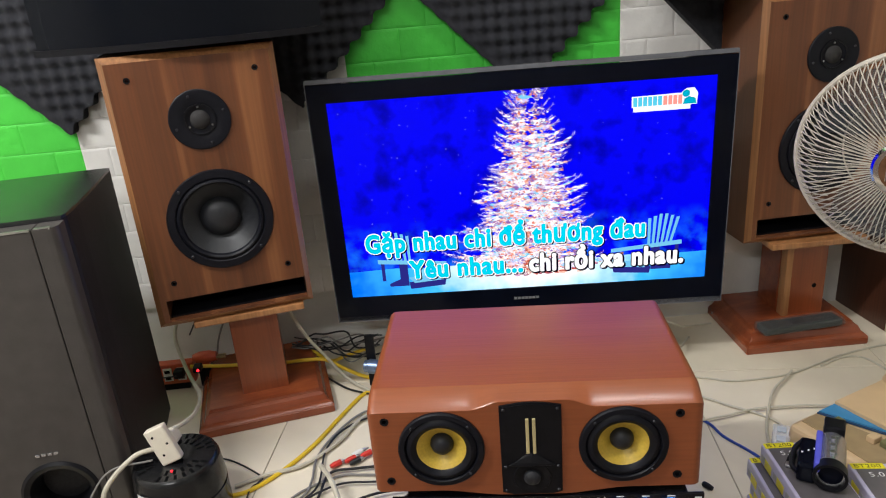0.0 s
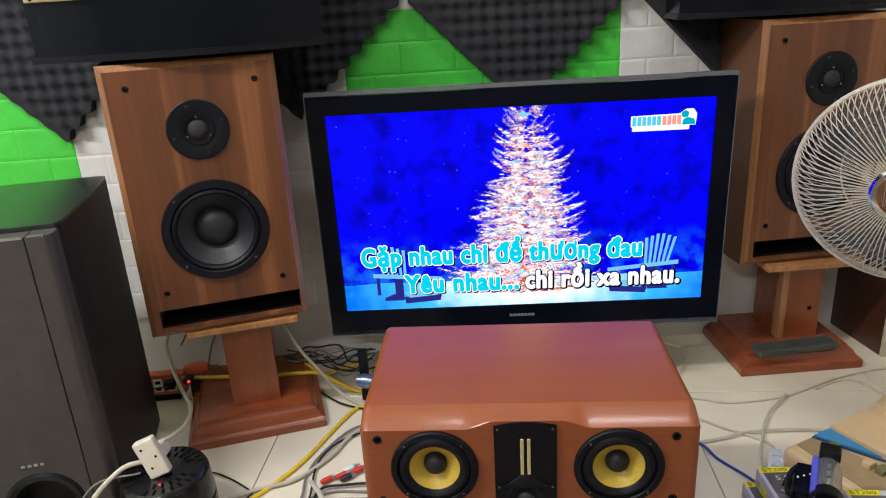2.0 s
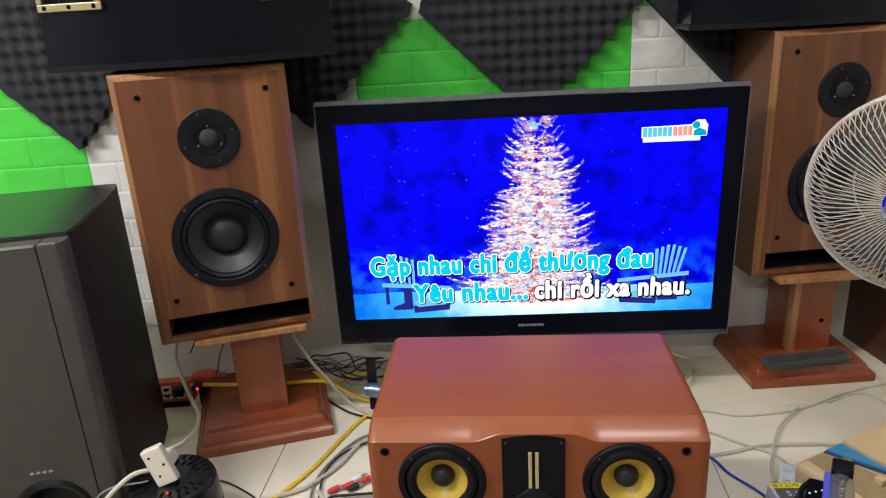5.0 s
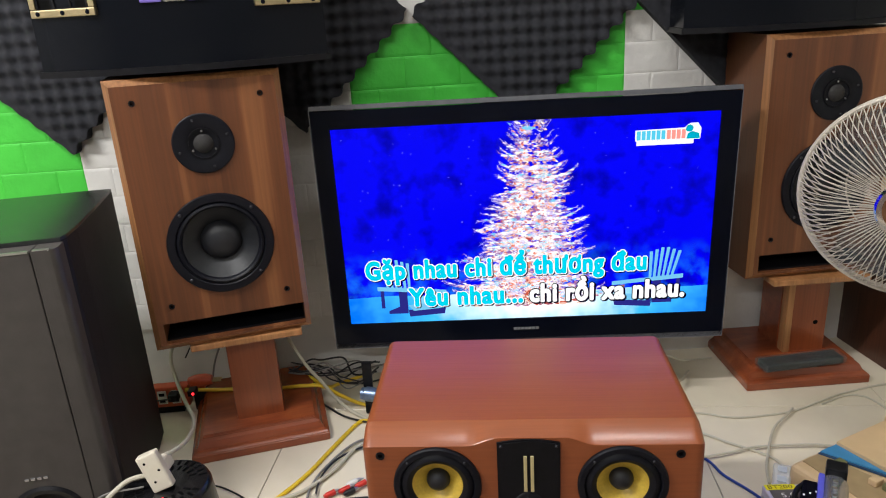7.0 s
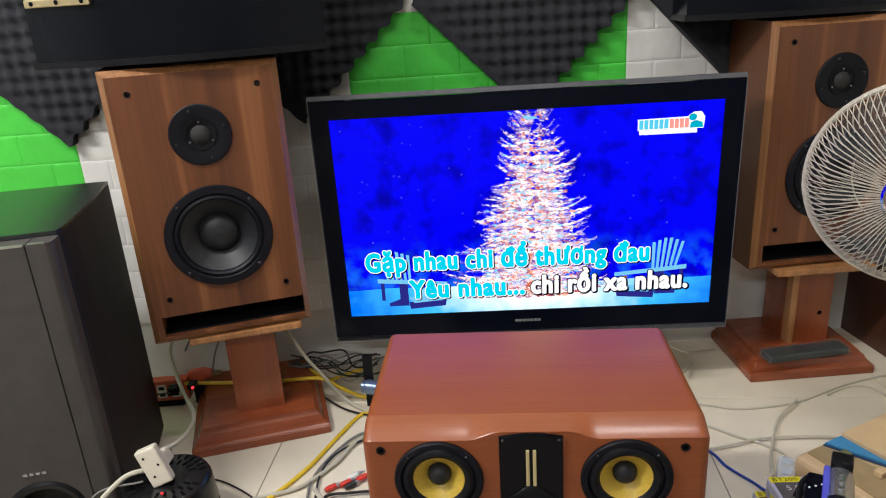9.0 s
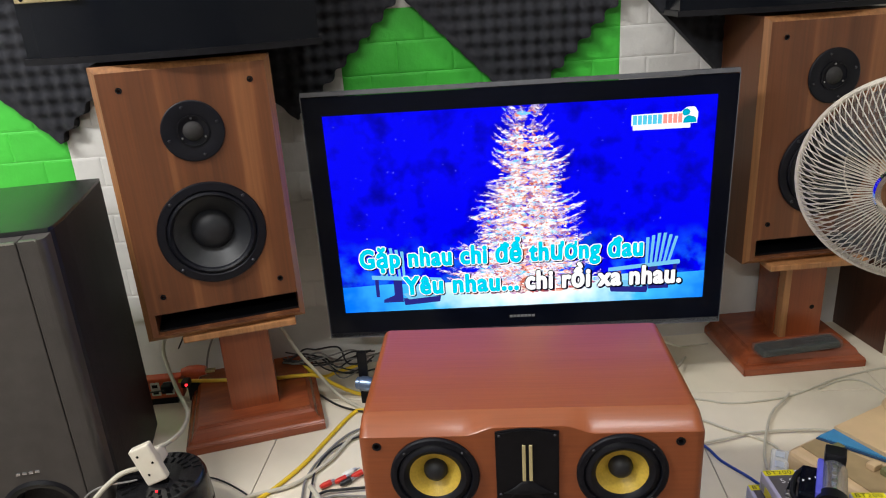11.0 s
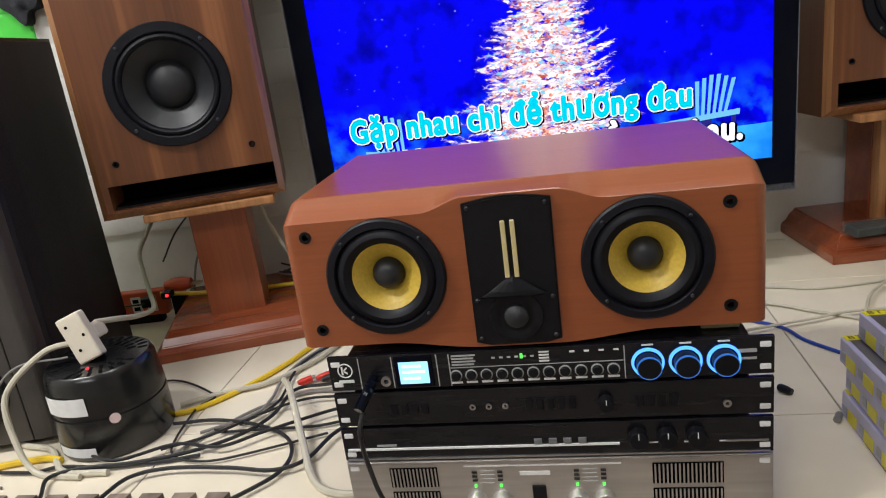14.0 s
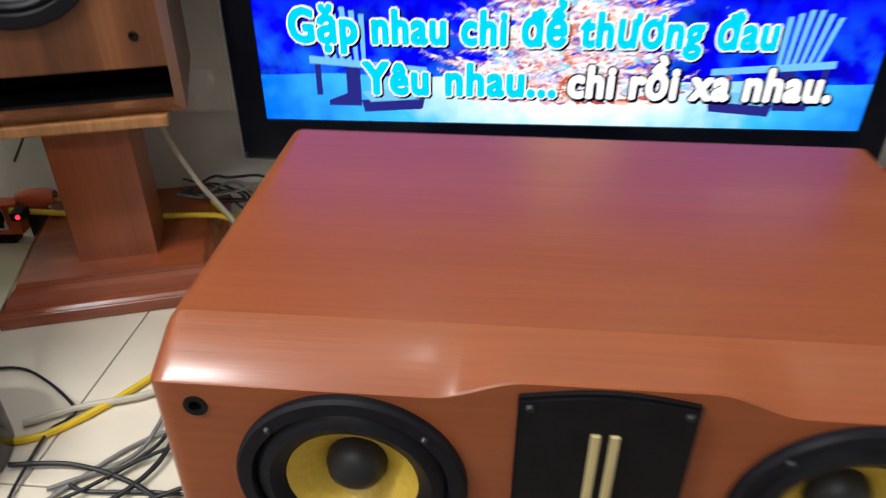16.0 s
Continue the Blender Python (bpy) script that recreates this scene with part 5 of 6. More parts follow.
tagged(remote, "dark remote control in clear sleeve on stand base", "remote control")

dark = empty("floor_speaker", pose(1.125, 1.926, 0, 0, 0, 11.8))
PALE_EDGE = material("worn_edge", (0.5, 0.45, 0.34), 0.5, spread=0.2, scale=40, stain=0.3, stain_scale=12, stain_colour=(0.3, 0.24, 0.16))
part("cabinet", box(0.0, 0.3, 0.008, 0.27, 0.0, 0.36, 0.003), DARK_WOOD, dark)
for x0, x1, z0, z1 in ((0.0, 0.016, 0.0, 0.36), (0.284, 0.3, 0.0, 0.36), (0.0165, 0.2835, 0.0, 0.02), (0.0165, 0.2835, 0.344, 0.36)):
    part("front_frame", box(x0, x1, -0.006, 0.0075, z0, z1, 0.002), PALE_EDGE, dark, "pale worn front frame")
part("baffle", box(0.017, 0.283, 0.001, 0.0075, 0.0205, 0.3435), material("chipboard_baffle", (0.34, 0.22, 0.1), 0.7, spread=0.3, scale=120, stain=0.4, stain_scale=20, stain_colour=(0.12, 0.07, 0.03)), dark, "bare brown baffle board")
part("driver_ring", lathe_closed([(0.1, 0.0), (0.1, -0.006), (0.085, -0.006), (0.07, 0.0), (0.1, 0.0)], 40), RUBBER, dark, "black driver ring", True, pose(0.15, 0.001, 0.2))
part("driver_cone", lathe([(0.084, -0.002), (0.05, 0.0), (0.0, 0.0)], 36), HOLE, dark, smooth=True, m=pose(0.15, -0.001, 0.2))
tagged(dark, "dark reddish wooden speaker box with pale front edge", "speaker box")


# ---------------------------------------------------------------- fan
fan = empty("table_fan", pose(0.676, 1.437, 0, 0, 0, 30))
part("base", box(0.0, 0.4, -0.26, 0.0, 0.006, 0.066, 0.018, 4), BEIGE, fan, "beige rounded plastic base")
part("control_panel", prism([(0.014, -0.24), (0.13, -0.24), (0.08, -0.012), (0.03, -0.012)], 0.0655, 0.0685), TAN, fan, "tan control panel")
part("raised_top", prism([(0.135, -0.24), (0.38, -0.24), (0.38, -0.012), (0.13, -0.012)], 0.0655, 0.08), BEIGE, fan, "raised beige top")
part("blue_panel", prism([(0.0805, -0.012), (0.129, -0.012), (0.1285, -0.128)], 0.0655, 0.074), SKY_BLUE, fan, "blue triangular panel")
part("edge_line", prism([(0.0745, -0.012), (0.08, -0.012), (0.128, -0.136), (0.1255, -0.142)], 0.0688, 0.072), material("navy_line", (0.02, 0.06, 0.14), 0.4, spread=0.1, scale=40), fan)
for x, y, mat in ((0.085, -0.13, BEIGE), (0.09, -0.155, OLIVE), (0.095, -0.18, OLIVE), (0.1, -0.205, BEIGE), (0.075, -0.06, OLIVE)):
    part("button", box(x - 0.012, x + 0.012, y - 0.009, y + 0.009, 0.0685, 0.082, 0.003), mat, fan, "chunky push button")
part("column", lathe([(0.062, 0.078), (0.05, 0.1), (0.043, 0.16), (0.04, 0.36), (0.036, 0.44)], 32, "z"), BEIGE, fan, "beige tapered column", True, pose(0.325, -0.06, 0))
for x in (0.04, 0.36):
    for y in (-0.22, -0.04):
        part("foot", lathe([(0.014, 0.0), (0.014, 0.01)], 16, "z"), RUBBER, fan, m=pose(x, y, 0))
# head: the local -Y axis looks out of the front guard
HEAD = fan.matrix_basis.inverted() @ pose(0.878, 1.507, 0.61, 0, 0, -34) @ pose(0, 0, 0, 5)
head = part("motor", lathe([(0.0, 0.17), (0.05, 0.16), (0.066, 0.12), (0.066, 0.07), (0.05, 0.05), (0.0, 0.05)], 32), BEIGE, fan, "beige motor housing", True, HEAD)
part("neck", tube([(0.325, -0.06, 0.42), (0.315, -0.05, 0.5), tuple(HEAD @ Vector((0, 0.11, -0.03)))], 0.026), BEIGE, fan, smooth=True)
GR = 0.2


def guard_wire(a0, a1, r0, r1, y0, y1, bulge, steps=8):
    """One wire from the hub (r0) out to the rim (r1), turning from a0 to a1."""
    pts = []
    for k in range(steps + 1):
        t = k / steps
        r, a = r0 + (r1 - r0) * t, a0 + (a1 - a0) * t
        y = y0 + (y1 - y0) * t ** 3.5 + bulge * math.sin(math.pi * t)
        pts.append((r * math.cos(a), y, r * math.sin(a)))
    return tube(pts, 0.00115, 5, 1, False)


def ring_tube(R, r, y, seg=72):
    return lathe_closed([(R + r * math.cos(q * math.pi / 4), y + r * math.sin(q * math.pi / 4)) for q in range(9)], seg)


rim = part("rim", merge(ring_tube(GR, 0.0055, -0.004), ring_tube(GR, 0.004, 0.01)), CAGE, fan, "cream guard rim", True, HEAD)
for k in range(92):
    part("front_wire", guard_wire(2 * math.pi * k / 92, 2 * math.pi * (k + 2.0) / 92, 0.05, GR, -0.075, -0.006, 0.0), CAGE, rim)
    part("cross_wire", guard_wire(2 * math.pi * (k + 0.5) / 92, 2 * math.pi * (k - 2.0) / 92, 0.156, GR, -0.025, -0.004, 0.0), CAGE, rim)
for k in range(80):
    part("rear_wire", guard_wire(2 * math.pi * k / 80, 2 * math.pi * (k - 8.0) / 80, 0.07, GR, 0.065, 0.012, 0.012), CAGE, rim)
part("guard_ring", ring_tube(0.125, 0.0016, 0.052), CAGE, rim)
cap = part("badge", lathe([(0.056, -0.068), (0.056, -0.079), (0.051, -0.084), (0.043, -0.081), (0.0, -0.081)], 40), CHROME, fan, "round chrome badge", True, HEAD)
part("badge_face", lathe([(0.042, -0.081), (0.042, -0.083), (0, -0.083)], 32), material("badge_brown", (0.2, 0.1, 0.05), 0.25, 0.4, spread=0.2, scale=60), cap)
part("badge_bar", merge(*[box(-0.03 + k * 0.004, -0.028 + k * 0.004, -0.0846, -0.0828, -0.022, 0.024) for k in range(3)]), CHROME, cap)
part("badge_plate", box(-0.012, 0.03, -0.0846, -0.0828, -0.024, 0.024, 0.003), material("grey_green_plate", (0.3, 0.32, 0.28), 0.35, 0.3, spread=0.08, scale=40), cap)
part("hub", lathe([(0.03, 0.045), (0.032, 0.0), (0.026, -0.012), (0, -0.014)], 28), BLADE, fan, m=HEAD, smooth=True)
for b in range(3):
    bm = bmesh.new()
    na, nr = 9, 8
    grid = [[None] * (nr + 1) for _ in range(na + 1)]
    for i in range(na + 1):
        for j in range(nr + 1):
            t, s_ = i / na, j / nr
            r = 0.03 + (0.185 - 0.03) * s_
            wid = 0.55 + 0.75 * math.sin(math.pi * (0.15 + 0.6 * s_))
            a = 2 * math.pi * b / 3 + (t - 0.5) * wid + 0.3 * s_
            grid[i][j] = bm.verts.new((r * math.cos(a), 0.014 + 0.04 * (t - 0.5), r * math.sin(a)))
    for i in range(na):
        for j in range(nr):
            bm.faces.new((grid[i][j], grid[i + 1][j], grid[i + 1][j + 1], grid[i][j + 1]))
    bmesh.ops.solidify(bm, geom=bm.faces[:], thickness=0.002)
    part("blade", bm, BLADE, fan, "smoky translucent blade", True, HEAD)
tagged(fan, "beige table fan with cream wire guard, at rest", "fan")


# ---------------------------------------------------------------- product boxes and camcorder
def carton(m, label):
    c = empty("product_box", m)
    w, d, h = 0.1, 0.158, 0.0368
    part("carton", box(0, w, 0, d, 0, h, 0.0015, 1), BOX_LILAC, c)
    part("top_print", box(0.006, w - 0.003, 0.005, d - 0.015, h - 0.0004, h + 0.0006), BOX_DARK, c, "dark printed lid")
    part("front_print", box(0.012, w - 0.002, -0.0008, 0.0004, 0.004, h - 0.004), BOX_YELLOW, c, "yellow printed front")
    part("front_edge", box(0.002, 0.0115, -0.0008, 0.0004, 0.004, h - 0.004), BOX_DARK, c)
    for k in range(3):
        part("print_bar", box(0.05, 0.085 - k * 0.01, -0.0016, -0.0006, 0.01 + k * 0.007, 0.0125 + k * 0.007), INK_BLACK, c)
    for k in range(3):
        part("side_print", box(-0.0008, 0.0004, 0.01 + k * 0.05, 0.036 + k * 0.05, 0.003, 0.02), BOX_YELLOW, c, "yellow side print")
        part("side_mark", box(-0.0009, 0.0004, 0.039 + k * 0.05, 0.05 + k * 0.05, 0.008, 0.02), INK_GREY, c)
    tab = part("label_tab", box(0.002, 0.056, d - 0.015, d - 0.001, h - 0.0002, h + 0.0008), BOX_YELLOW, c, "yellow model label")
    part("label_letters", moved(lettering("BT200", 0.0135, 0.043), pose(0.007, d - 0.0125, h + 0.0012, -90)), INK_BLACK, tab)
    part("digit", moved(lettering("5.0", 0.017, 0.024), pose(0.022, d - 0.036, h + 0.0011, -90)), INK_WHITE, c, "white printed digits")
    part("label_letters", moved(lettering("NFC", 0.0125, 0.026), pose(0.062, d - 0.0275, h + 0.0011, -90)), INK_WHITE, c, "white printed letters")
    part("label_letters", moved(lettering("Lossless Wireless", 0.0085, 0.037), pose(0.0585, d - 0.04, h + 0.0011, -90)), INK_WHITE, c, "white printed letters")
    part("label_letters", moved(lettering("Receiver", 0.0085, 0.022), pose(0.066, d - 0.0515, h + 0.0011, -90)), INK_WHITE, c, "white printed letters")
    for k in range(3):
        part("print_bar", box(0.06 + 0.012 * k, 0.068 + 0.012 * k, d - 0.068, d - 0.064, h + 0.0004, h + 0.0011), INK_WHITE, c)
    return tagged(c, label, "box", "stacked product boxes")


first = carton(pose(0.541, 1.1, 0.0, 0, 0, 1), "yellow and lilac product box, stacked on the floor")
layer = 0.0385
spots = [(0.543, 1.103, layer, 0), (0.541, 1.107, 2 * layer, 2), (0.562, 1.098, 3 * layer, 3)]
spots += [(0.672 + 0.104 * c + 0.004 * (k % 2), 1.035 + 0.003 * (k % 2), k * layer, (k % 3) - 1) for c in range(2) for k in range(4)]
for x, y, z, a in spots:
    copy_thing(first, pose(x, y, z, 0, 0, a))

cc = empty("camcorder", pose(0.622, 1.19, 0.1535, 0, 0, -25))
part("body", box(-0.028, 0.002, -0.055, 0.03, 0.0, 0.036, 0.008, 3), GLOSS_BLACK, cc, "glossy black body")
part("barrel", moved(lathe([(0.0, 0.05), (0.017, 0.048), (0.022, 0.04), (0.023, -0.04), (0.025, -0.044), (0.025, -0.06), (0.022, -0.062), (0.022, -0.052), (0.0, -0.05)], 36), pose(0.022, 0, 0.027)), SILVER, cc, "silver lens barrel", True)
# blue reflection along the barrel's left side, put in as a coloured strip
part("side_band", box(-0.004, 0.0065, -0.055, 0.044, 0.026, 0.046, 0.004), BLUE_REFLECTION, cc, "blue violet reflection drawn as a coloured strip")
part("lens", moved(lathe([(0.0215, -0.051), (0.012, -0.0535), (0, -0.0545)], 30), pose(0.022, 0, 0.027)), GLOSS_BLACK, cc, "dark lens", True)
part("lens_hood", moved(lathe_closed([(0.0256, -0.042), (0.0262, -0.0635), (0.0215, -0.0635), (0.0215, -0.042), (0.0256, -0.042)], 36), pose(0.022, 0, 0.027)), BLACK, cc, "black lens hood", True)
part("viewfinder", box(0.006, 0.04, 0.048, 0.08, 0.028, 0.054, 0.004), BLACK, cc, "black viewfinder")
part("strap", tube([(-0.025, 0.02, 0.03), (-0.035, 0.0, 0.026), (-0.036, -0.03, 0.014), (-0.026, -0.045, 0.013)], 0.0045), BLACK, cc, "black hand strap")
for k in range(3):
    part("button", lathe([(0.004, 0), (0.004, 0.002), (0, 0.002)], 14, "z"), STEEL, cc, m=pose(0.022, -0.02 + k * 0.02, 0.0495))
for k in range(3):
    part("print_mark", box(-0.024 + k * 0.009, -0.021 + k * 0.009, -0.02 + k * 0.008, -0.016 + k * 0.008, 0.0356, 0.0364), INK_WHITE, cc)
tagged(cc, "silver and black camcorder lying on product boxes", "camcorder")

usb = empty("usb_lead", pose(0.588, 1.206, 0.1528, 0, 0, -32))
part("plug_body", box(-0.0065, 0.0065, -0.012, 0.014, 0.0, 0.008, 0.002), BLACK, usb, "black moulded plug")
part("plug_tip", box(-0.0058, 0.0058, -0.024, -0.0122, 0.0015, 0.0062, 0.0006, 1), STEEL, usb, "metal plug tip")
part("lead", tube([(0.0, 0.012, 0.004), (0.004, 0.03, 0.009), (0.016, 0.044, 0.006), (0.032, 0.04, 0.003), (0.036, 0.024, 0.003)], 0.0022), CABLE_BLACK, usb, smooth=True)
tagged(usb, "short black data lead lying on product box", "data cable")

PALE_SOCKET = material("pale_grey_socket", (0.52, 0.56, 0.62), 0.4, spread=0.05, scale=40)
block = empty("extension_block", pose(0.662, 1.425, 0, 0, 0, -22))
part("case", box(-0.018, 0.018, -0.055, 0.055, 0.0, 0.035, 0.004, 2), CLEAR, block, "clear plastic case")
for k in range(3):
    part("socket", box(-0.009, 0.009, -0.01, 0.01, 0.0, 0.0022, 0.001), PALE_SOCKET, block, m=pose(0, -0.035 + k * 0.035, 0.0344))
part("core", box(-0.014, 0.014, -0.05, 0.05, 0.004, 0.03), WHITE_PLASTIC, block)
tagged(block, "clear plastic extension socket block lying on tiles", "extension socket")

stub = tagged(part("rubber_stopper", moved(lathe([(0.0, -0.011), (0.0045, -0.011), (0.006, -0.003), (0.006, 0.008), (0.004, 0.011), (0.0, 0.011)], 18), pose(0, 0, 0.0061, 0, 0, 40)), RUBBER, smooth=True,
                   m=pose(0.483, 1.318, 0)), "small black rubber stopper lying on tiles", "stopper")
tagged(part("rubber_stopper", moved(lathe([(0.0, -0.008), (0.005, -0.008), (0.005, 0.008), (0.0, 0.008)], 16), pose(0, 0, 0.0052, 0, 0, -30)), CABLE_GREY, smooth=True, m=pose(0.528, 1.24, 0)),
       "small grey rubber stopper lying beside boxes", "stopper")


# ---------------------------------------------------------------- cables
def cable(pts, r, mat, label, z=None):
    """A cable along (x, y) or (x, y, z) points; plain pairs lie on the floor."""
    p3 = [(q[0], q[1], q[2] if len(q) > 2 else r + 0.0005 + (z or 0.0)) for q in pts]
    r *= {CABLE_BLACK: 0.62, CABLE_GREY: 0.66}.get(mat, 1.0)
    ob = part("cable", tube(p3, r, 8, 12), mat, smooth=True)
    return tagged(ob, label, "cable", "cables on the floor")


K, W_, G_, Y_ = CABLE_BLACK, CABLE_WHITE, CABLE_GREY, CABLE_YELLOW
cable([(-0.18, 1.72), (-0.26, 1.70), (-0.287, 1.685), (-0.326, 1.587), (-0.364, 1.483), (-0.413, 1.394), (-0.468, 1.33), (-0.52, 1.31)], 0.0048, Y_, "yellow cable running across cream tiles")
cable([(-0.625, 1.185), (-0.66, 1.19), (-0.727, 1.171), (-0.85, 1.12)], 0.0055, Y_, "yellow cable beside round transformer")
cable([(-0.757, 1.742, 0.076), (-0.72, 1.752, 0.07), (-0.645, 1.762, 0.064), (-0.57, 1.775, 0.06), (-0.507, 1.767, 0.064), (-0.44, 1.772, 0.067), (-0.392, 1.776, 0.062), (-0.345, 1.78, 0.03), (-0.285, 1.775, 0.006), (-0.2, 1.76, 0.006)], 0.005, Y_,
      "flat yellow cable passing behind speaker stand")
cable([(-0.93, 1.36), (-0.839, 1.301), (-0.737, 1.235), (-0.664, 1.214), (-0.6, 1.155), (-0.52, 1.15)], 0.0052, W_, "thick white cable coiled round transformer")
cable([(-0.6, 1.258, 0.175), (-0.645, 1.235, 0.168), (-0.69, 1.19, 0.12), (-0.675, 1.165, 0.05), (-0.64, 1.15, 0.007), (-0.56, 1.14)], 0.005, W_, "thick white lead of the power adapter")
cable([(-0.61, 1.245, 0.155), (-0.69, 1.21, 0.15), (-0.74, 1.16, 0.06), (-0.74, 1.13, 0.006), (-0.68, 1.12)], 0.003, G_, "thin grey cable hanging by transformer")
cable([(-0.58, 1.29, 0.194), (-0.577, 1.34, 0.178), (-0.594, 1.42, 0.15), (-0.63, 1.52, 0.125), (-0.698, 1.62, 0.122), (-0.742, 1.68, 0.15), (-0.766, 1.72, 0.185), (-0.762, 1.76, 0.22), (-0.72, 1.78, 0.29)], 0.0048, W_,
      "white mains cable looping up behind walnut speaker")
cable([(-0.86, 1.735, 0.062), (-0.83, 1.712, 0.062), (-0.789, 1.72, 0.061)], 0.0036, K, "black lead plugged into outlet board")
cable([(-0.72, 1.81, 0.02), (-0.7, 1.83, 0.12), (-0.66, 1.86, 0.2), (-0.62, 1.85, 0.24), (-0.585, 1.83, 0.2), (-0.585, 1.82, 0.09), (-0.57, 1.84, 0.02)], 0.0042, CABLE_GREY, "grey cable arching behind speaker stand")
cable([(-0.73, 1.56), (-0.69, 1.5), (-0.66, 1.46), (-0.63, 1.43)], 0.0042, K, "black cable on cream tiles")
for k in range(7):
    rc = random.Random(40 + k)
    pts = [(-0.5 + 0.048 * j + rc.uniform(-0.01, 0.01), 1.85 + rc.uniform(-0.03, 0.03), max(0.068 if j < 3 else 0.006, 0.06 + 0.026 * math.sin(0.9 * j + k) + 0.005 * (k - 3))) for j in range(6)]
    cable(pts, rc.uniform(0.003, 0.0045), (K, K, G_)[k % 3], ("black" if k % 3 < 2 else "grey") + " cable tangled below television")
cable([(-0.713, 1.156), (-0.651, 1.155), (-0.614, 1.168), (-0.535, 1.165), (-0.45, 1.175), (-0.39, 1.19)], 0.0048, K, "black audio cable on cream tiles")
cable([(-0.56, 1.02), (-0.586, 1.087), (-0.608, 1.133), (-0.57, 1.156), (-0.49, 1.168), (-0.411, 1.192), (-0.346, 1.235), (-0.312, 1.292), (-0.303, 1.374), (-0.251, 1.39), (-0.16, 1.4)], 0.005, K,
      "black audio cable snaking over tiles", 0.004)
cable([(-0.5, 1.0), (-0.484, 1.086), (-0.468, 1.13), (-0.415, 1.149), (-0.323, 1.147), (-0.249, 1.139), (-0.207, 1.165), (-0.182, 1.236), (-0.12, 1.3)], 0.005, K, "black audio cable looped over tiles", 0.006)
cable([(-0.482, 1.278), (-0.41, 1.285), (-0.331, 1.267), (-0.268, 1.232), (-0.239, 1.186), (-0.24, 1.139), (-0.272, 1.095), (-0.33, 1.04), (-0.4, 0.98)], 0.005, K, "black audio cable looped over tiles", 0.003)
cable([(-0.2, 1.24), (-0.315, 1.189), (-0.372, 1.173), (-0.426, 1.185), (-0.453, 1.224), (-0.468, 1.327), (-0.456, 1.355), (-0.457, 1.375), (-0.524, 1.421), (-0.58, 1.44), (-0.65, 1.42)], 0.0032, K,
      "thin black cable curled on cream tiles", 0.002)
cable([(-0.44, 1.193), (-0.398, 1.262), (-0.348, 1.329), (-0.281, 1.372), (-0.228, 1.375), (-0.15, 1.37)], 0.004, G_, "grey audio cable on cream tiles")
cable([(-0.4, 1.26), (-0.374, 1.253), (-0.307, 1.258), (-0.223, 1.262), (-0.15, 1.29)], 0.004, K, "black audio cable under rack units", 0.001)
cable([(-0.319, 1.375, 0.03), (-0.275, 1.298, 0.05), (-0.225, 1.2, 0.02), (-0.182, 1.12), (-0.135, 1.09), (-0.085, 1.1)], 0.0055, W_, "white cable draped beside rack units")
cable([(-0.504, 1.341), (-0.446, 1.376), (-0.366, 1.412), (-0.305, 1.492), (-0.268, 1.58), (-0.2, 1.64)], 0.0045, W_, "white audio cable on cream tiles", 0.003)
cable([(-0.2, 1.63), (-0.272, 1.604), (-0.324, 1.514), (-0.345, 1.431), (-0.338, 1.355), (-0.349, 1.302), (-0.42, 1.25)], 0.0042, G_, "grey audio cable on cream tiles", 0.002)
cable([(-0.2, 1.6), (-0.265, 1.575), (-0.312, 1.524), (-0.33, 1.451), (-0.321, 1.337), (-0.36, 1.27)], 0.004, K, "black audio cable on cream tiles", 0.003)
cable([(-0.6, 1.2), (-0.52, 1.17), (-0.44, 1.21), (-0.36, 1.2), (-0.3, 1.24), (-0.2, 1.3), (-0.12, 1.32)], 0.0045, K, "black audio cable tangled on tiles", 0.008)
cable([(-0.46, 1.2), (-0.39, 1.24), (-0.33, 1.3), (-0.27, 1.34), (-0.2, 1.345), (-0.12, 1.35)], 0.0038, K, "black audio cable tangled on tiles", 0.006)
cable([(-0.5, 1.8, 0.27), (-0.473, 1.785, 0.205), (-0.435, 1.78, 0.13), (-0.395, 1.775, 0.078), (-0.34, 1.755, 0.02), (-0.27, 1.71), (-0.2, 1.68)], 0.0045, W_, "grey white cable hanging from walnut speaker")
cable([(-0.78, 1.82, 0.13), (-0.74, 1.85, 0.2), (-0.66, 1.86, 0.26), (-0.62, 1.85, 0.2), (-0.63, 1.87, 0.06), (-0.5, 1.88, 0.04), (-0.35, 1.86, 0.06), (-0.26, 1.84, 0.1)], 0.0035, K, "thin black cable behind speaker stand")
cable([(-0.5, 1.84, 0.04), (-0.42, 1.87, 0.08), (-0.36, 1.85, 0.07), (-0.28, 1.82, 0.09), (-0.2, 1.8, 0.12)], 0.004, G_, "grey cable tangled below television")
cable([(-0.5, 1.86, 0.09), (-0.44, 1.88, 0.06), (-0.38, 1.83, 0.05), (-0.3, 1.8, 0.06), (-0.24, 1.79, 0.11)], 0.0035, K, "black cable tangled below television")
cable([(-0.46, 1.83, 0.006), (-0.4, 1.78, 0.006), (-0.33, 1.72, 0.006), (-0.26, 1.69, 0.006), (-0.2, 1.68, 0.006)], 0.0045, K, "black cable tangled below television")
cable([(-0.47, 1.86, 0.06), (-0.4, 1.83, 0.03), (-0.36, 1.85, 0.03), (-0.3, 1.85, 0.05)], 0.005, Y_, "yellow cable end behind speaker stand")
cable([(0.4, 1.74), (0.572, 1.725), (0.642, 1.705), (0.712, 1.709), (0.801, 1.73), (0.886, 1.774), (0.958, 1.812), (1.088, 1.856), (1.25, 1.88)], 0.0026, W_, "white cable running over cream tiles")
